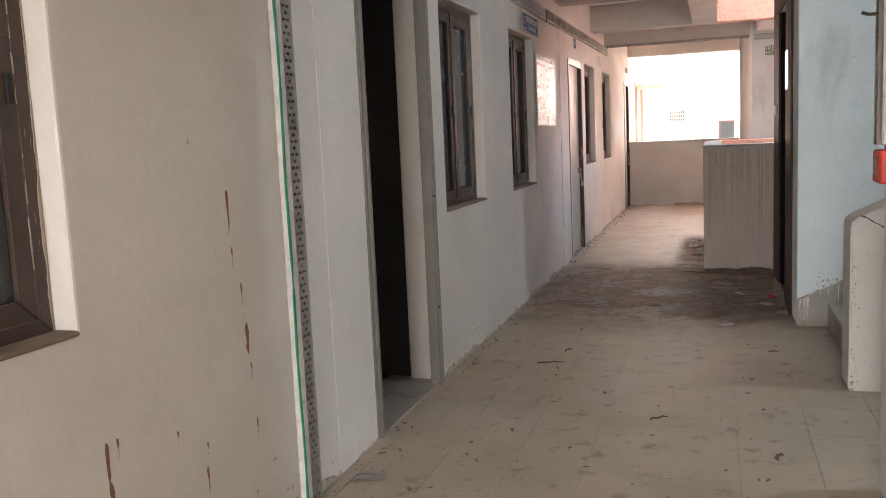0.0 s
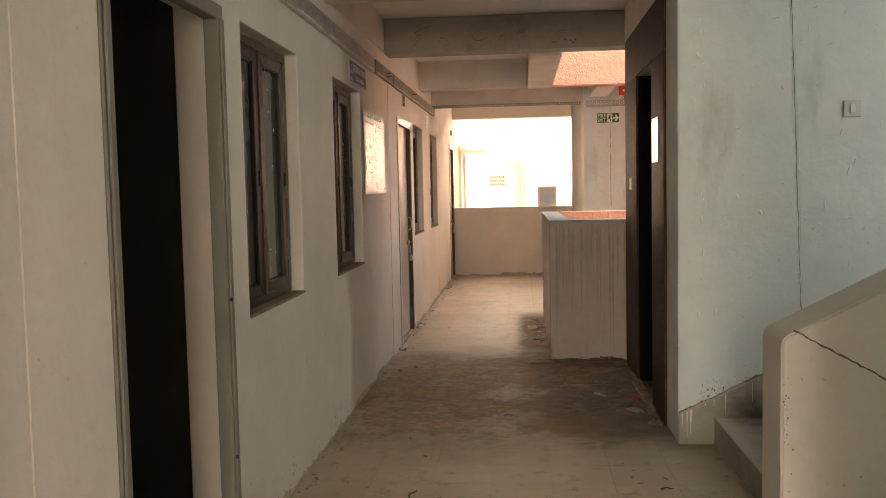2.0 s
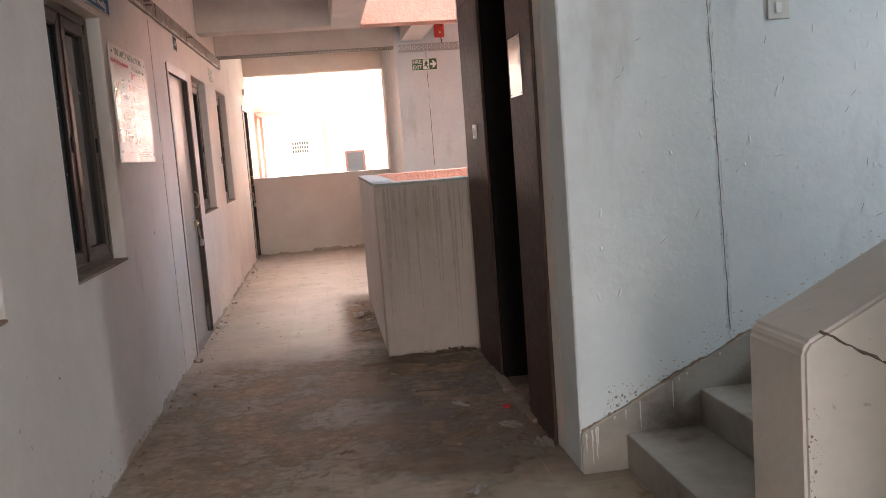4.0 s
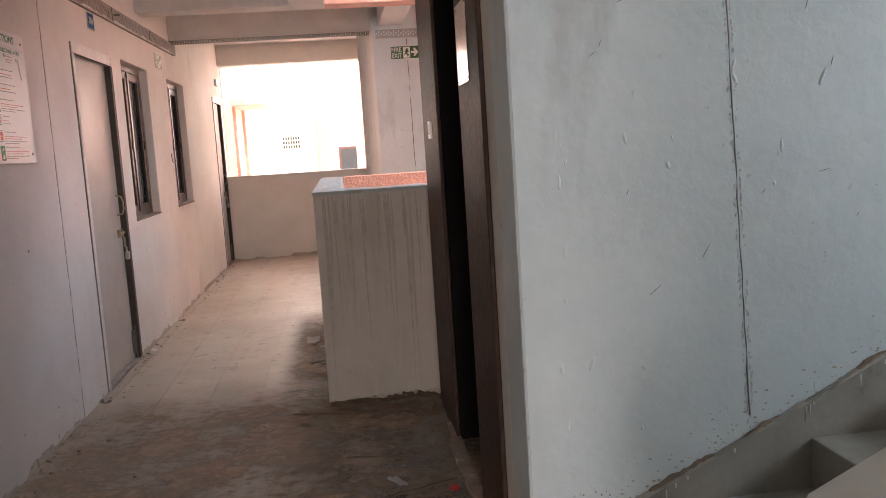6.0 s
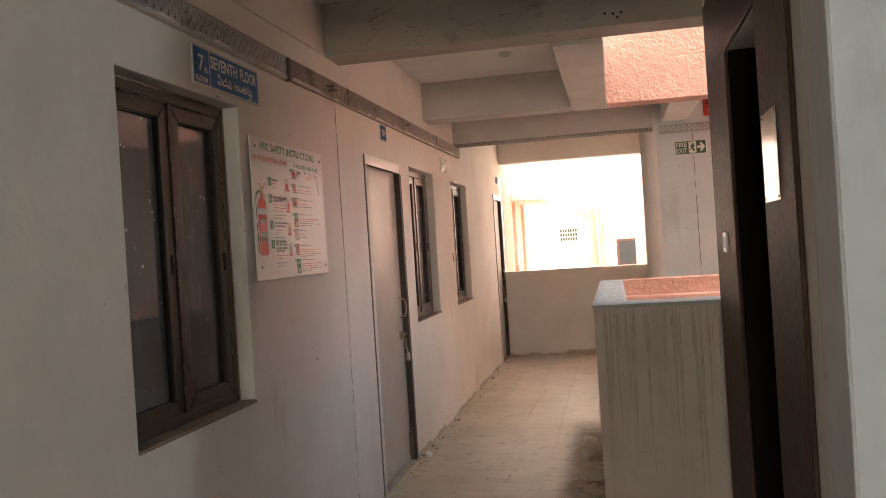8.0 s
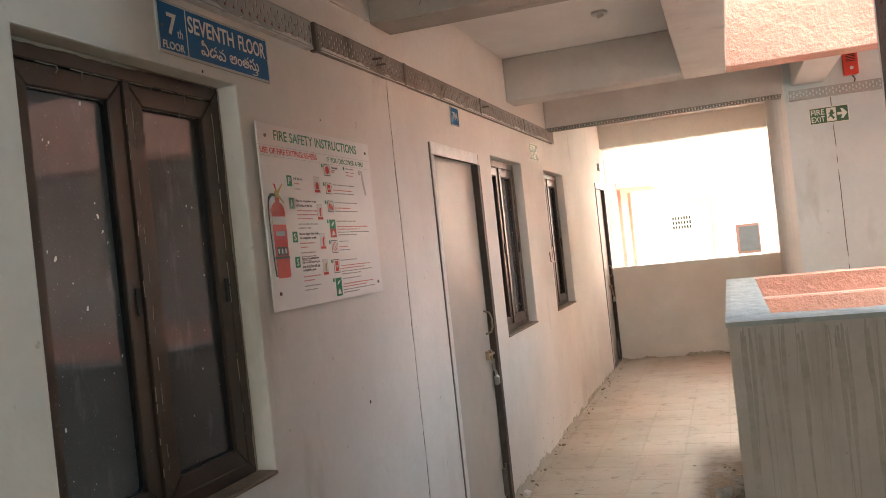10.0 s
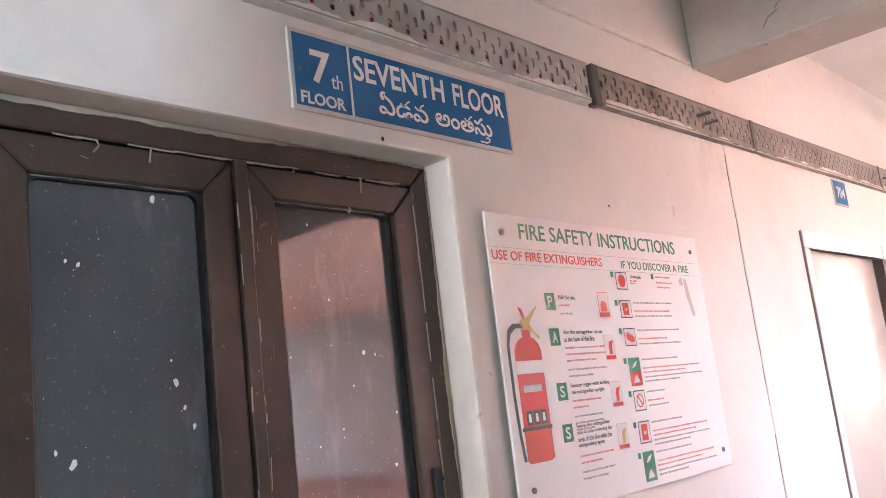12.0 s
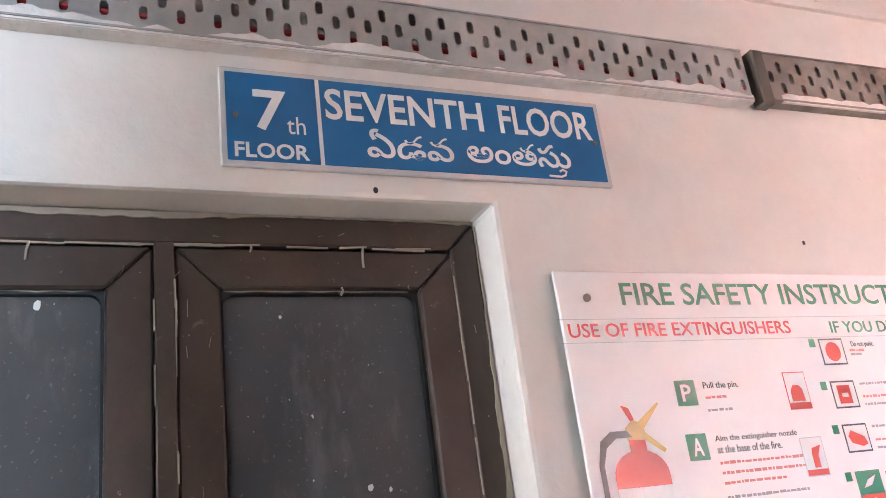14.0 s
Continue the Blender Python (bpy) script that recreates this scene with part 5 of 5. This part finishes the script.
part("drain_pipe", tube([(-0.285, 21.9, 1.90), (-0.40, 21.9, 2.0), (-0.50, 21.98, 2.05)], 0.04, 10), DRAIN, fac)
wing = bpy.data.objects["wing_west"]
part("sunshade", box(-1.2545, -0.80, 16.9, 18.5, 2.10, 2.19, 0.01), CORAL, wing, "coral sunshade slab over a window")
part("window_reveal", box(-1.2545, -1.21, 17.05, 17.12, 0.3, 2.10), CORAL, wing)
part("window_reveal", box(-1.2545, -1.21, 18.3, 18.37, 0.3, 2.10), CORAL, wing)
# ---- litter on the floor ----
def crumple(rng, r, flat):
    bm = bmesh.new()
    bmesh.ops.create_icosphere(bm, subdivisions=2, radius=r)
    for v in bm.verts:
        v.co *= rng.uniform(0.6, 1.25)
        v.co.z = (v.co.z + r * 0.9) * flat
    lo = min(v.co.z for v in bm.verts)
    for v in bm.verts:
        v.co.z -= lo
    return bm


def sheet(rng, w, h):
    """A creased scrap lying on the floor."""
    bm = bmesh.new()
    n = 5
    g = [[bm.verts.new((w * (i / n - 0.5) * rng.uniform(0.85, 1.1), h * (j / n - 0.5) * rng.uniform(0.85, 1.1), 0.002 + rng.uniform(0, 0.014))) for j in range(n + 1)] for i in range(n + 1)]
    for i in range(n):
        for j in range(n):
            bm.faces.new((g[i][j], g[i + 1][j], g[i + 1][j + 1], g[i][j + 1]))
    r = bmesh.ops.solidify(bm, geom=list(bm.faces), thickness=0.0015)
    lo = min(v.co.z for v in bm.verts)
    for v in bm.verts:
        v.co.z -= lo
    return bm


rng = random.Random(21)
for x, y, w, h in ((-1.13, 3.40, 0.12, 0.10), (-0.907, 4.661, 0.06, 0.05), (0.241, 6.298, 0.10, 0.05), (0.539, 7.031, 0.11, 0.09), (0.631, 6.738, 0.13, 0.10), (-0.06, 10.31, 0.22, 0.09), (0.02, 10.05, 0.06, 0.05), (-1.11, 5.23, 0.045, 0.03), (0.36, 7.45, 0.12, 0.04), (0.25, 4.2, 0.05, 0.03)):
    tagged(part("paper_scrap", sheet(rng, w, h), PAPER, at=pose(x, y, 0.0, 0, 0, rng.uniform(0, 180))), "crumpled dirty paper scrap on the dusty floor", "litter", "floor litter")
tagged(part("paper_packet", crumple(rng, 0.022, 0.5), REDINK, at=pose(0.575, 7.303, 0.0)), "crushed red and white packet on the floor", "litter")
tagged(part("plaster_lump", crumple(rng, 0.030, 0.7), WHITE_DAUB, at=pose(-1.19, 10.30, 0.0)), "small lump of fallen plaster beside the door", "rubble")
for x, y, ln, a in ((-0.732, 5.19, 0.16, 10), (-0.68, 5.5, 0.10, 80), (-0.072, 4.3, 0.09, 30), (0.45, 7.35, 0.34, 25), (0.30, 7.75, 0.30, -10), (0.10, 8.45, 0.45, -12), (-0.02, 10.2, 0.16, 60), (0.0, 9.6, 0.12, 20), (0.42, 3.9, 0.08, 70), (-0.25, 6.9, 0.07, 10), (0.5, 5.6, 0.06, 0)):
    pts = [(ln * (k / 5 - 0.5), rng.uniform(-0.012, 0.012), 0.005 + 0.006 * rng.random() * (0 < k < 5)) for k in range(6)]
    tagged(part("twig", tube(pts, [0.004, 0.0045, 0.004, 0.0038, 0.003, 0.002], 6), TWIG, at=pose(x, y, 0.0, 0, 0, a)), "dry brown twig lying on the dusty floor", "litter", "floor litter")
bm = bmesh.new()
for _ in range(420):
    side = rng.random()
    if side < 0.45:
        x, y = XL + abs(rng.gauss(0, 0.06)) + 0.005, rng.uniform(1.0, 15.6)
    elif side < 0.62:
        x, y = rng.uniform(0.0, 0.6), rng.uniform(6.7, 8.6)
    elif side < 0.72:
        x, y = 0.06 - abs(rng.gauss(0, 0.08)), rng.uniform(8.7, 11.0)
    else:
        x, y = rng.uniform(-1.2, 0.6), rng.uniform(0.8, 8.6)
    s = 0.003 + 0.010 * rng.random() ** 3
    g = bmesh.ops.create_icosphere(bm, subdivisions=1, radius=s, matrix=pose(x, y, s * 0.4, rng.uniform(0, 90), 0, rng.uniform(0, 180)) @ Matrix.Diagonal((rng.uniform(0.8, 2.2), 1, 0.5, 1)))
tagged(part("grit", bm, GRIT), "brown grit and crumbs scattered along the floor", "grit", kind="stuff")
bm = bmesh.new()
for n in range(260):
    x, y = rng.uniform(-1.2, 0.65), rng.uniform(1.2, 10.8)
    if n > 110:
        x, y = (rng.uniform(-0.4, 0.65), rng.uniform(6.5, 8.6)) if n < 190 else ((0.05 - abs(rng.gauss(0, 0.10)), rng.uniform(8.7, 11.0)) if n < 220 else (XL + 0.03 + abs(rng.gauss(0, 0.07)), rng.uniform(3.0, 14.0)))
    a, s = rng.uniform(0, 6.28), rng.uniform(0.006, 0.024)
    c, q = math.cos(a), math.sin(a)
    pts = [(-1, 0, 0.1), (-0.3, 0.35, 0.5), (0.6, 0.3, 0.3), (1, 0, 0.6), (0.5, -0.32, 0.2), (-0.4, -0.3, 0.5)]
    vs = [bm.verts.new((x + s * (px * c - py * q), y + s * (px * q + py * c), 0.0025 + s * 0.3 * pz)) for px, py, pz in pts]
    bm.faces.new(vs)
tagged(part("dry_leaves", bm, LEAF), "small dry brown leaf fragments on the floor", "leaves", kind="stuff")

# Dust whose brown tone also carries the lobby's shade past the stair light.
DUST_SHADE = material("brown_dust_and_shade", (0.40, 0.295, 0.20), (0.28, 0.195, 0.13), 5.0, 0.95, bump=0.9, grain=40, stain=(0.40, 0.31, 0.22), stain_at=0.52, stain_scale=13.0)
nt = DUST_SHADE.node_tree


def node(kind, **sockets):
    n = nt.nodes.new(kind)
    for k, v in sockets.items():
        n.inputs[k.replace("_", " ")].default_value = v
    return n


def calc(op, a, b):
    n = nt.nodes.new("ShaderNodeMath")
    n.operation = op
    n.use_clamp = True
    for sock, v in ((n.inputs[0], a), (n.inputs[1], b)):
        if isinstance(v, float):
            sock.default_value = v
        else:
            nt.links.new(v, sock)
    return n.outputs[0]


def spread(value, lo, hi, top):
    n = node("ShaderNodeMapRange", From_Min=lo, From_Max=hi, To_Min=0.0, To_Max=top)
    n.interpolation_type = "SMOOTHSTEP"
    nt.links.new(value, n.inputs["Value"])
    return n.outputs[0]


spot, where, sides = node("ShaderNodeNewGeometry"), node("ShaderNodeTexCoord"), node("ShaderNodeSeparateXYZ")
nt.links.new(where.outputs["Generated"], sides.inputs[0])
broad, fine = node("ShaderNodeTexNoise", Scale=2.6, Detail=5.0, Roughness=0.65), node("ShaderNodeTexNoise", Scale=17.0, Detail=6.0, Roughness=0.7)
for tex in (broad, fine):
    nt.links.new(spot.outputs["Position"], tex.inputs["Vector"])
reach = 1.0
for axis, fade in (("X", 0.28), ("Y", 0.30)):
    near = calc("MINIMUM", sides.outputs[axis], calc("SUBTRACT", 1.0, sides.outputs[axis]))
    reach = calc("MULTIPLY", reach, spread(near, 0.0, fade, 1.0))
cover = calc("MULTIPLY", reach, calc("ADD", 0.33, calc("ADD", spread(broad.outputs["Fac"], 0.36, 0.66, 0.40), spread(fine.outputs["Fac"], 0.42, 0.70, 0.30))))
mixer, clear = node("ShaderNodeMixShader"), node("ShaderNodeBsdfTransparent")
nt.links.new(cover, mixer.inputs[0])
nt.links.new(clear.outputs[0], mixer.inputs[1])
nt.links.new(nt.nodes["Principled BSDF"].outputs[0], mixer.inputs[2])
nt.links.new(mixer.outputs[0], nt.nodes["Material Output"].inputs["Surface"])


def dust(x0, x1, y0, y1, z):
    """A thin drift of brown dust, lobby shade in its tone, that peters out all round."""
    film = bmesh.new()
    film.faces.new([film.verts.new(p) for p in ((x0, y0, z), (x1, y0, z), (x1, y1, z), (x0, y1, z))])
    tagged(part("dust_film", film, DUST_SHADE), "patchy brown dust with lobby shade in its tone on the floor slabs", "dust", kind="stuff")


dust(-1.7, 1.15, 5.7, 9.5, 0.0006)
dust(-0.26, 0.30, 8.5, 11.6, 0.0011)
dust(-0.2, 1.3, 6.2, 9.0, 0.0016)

# ---- floor tiles, last ----
TS = 0.2925
floor = bpy.data.objects["floor"]
tile = bmesh.new()
add_box(tile, 0.0007, TS - 0.0007, 0.0007, TS - 0.0007, -0.03, 0.0, 0.001)
tile_mesh = finish(tile, FLOOR)
rest = bmesh.new()
count = 0
for i in range(-2, 18):
    for j in range(-18, 54):
        x, y = -0.9025 + TS * i, 0.1 + TS * j
        if x > 4.5 or y > 15.75 or (x > 0.6 and y < 3.3 and x > 0.9):
            continue
        if x + TS > XR and 6.3 < y < 11.0:
            if x > XR - 0.01:
                continue
        near = i <= 5 and 2.0 < y < 14.4 and count < 300 and x > -1.3
        if near:
            part("tile", tile_mesh, None, floor, at=Matrix.Translation((x, y, rng.uniform(-0.0006, 0.0))))
            count += 1
        else:
            add = [(x + 0.0012, y + 0.0012), (x + TS - 0.0012, y + 0.0012), (x + TS - 0.0012, y + TS - 0.0012), (x + 0.0012, y + TS - 0.0012)]
            a = [rest.verts.new((*p, 0.0)) for p in add]
            b = [rest.verts.new((*p, -0.01)) for p in add]
            rest.faces.new(a)
            for k in range(4):
                rest.faces.new((b[k], b[(k + 1) % 4], a[(k + 1) % 4], a[k]))
part("outer_tiles", rest, FLOOR, floor)["kind"] = "stuff"
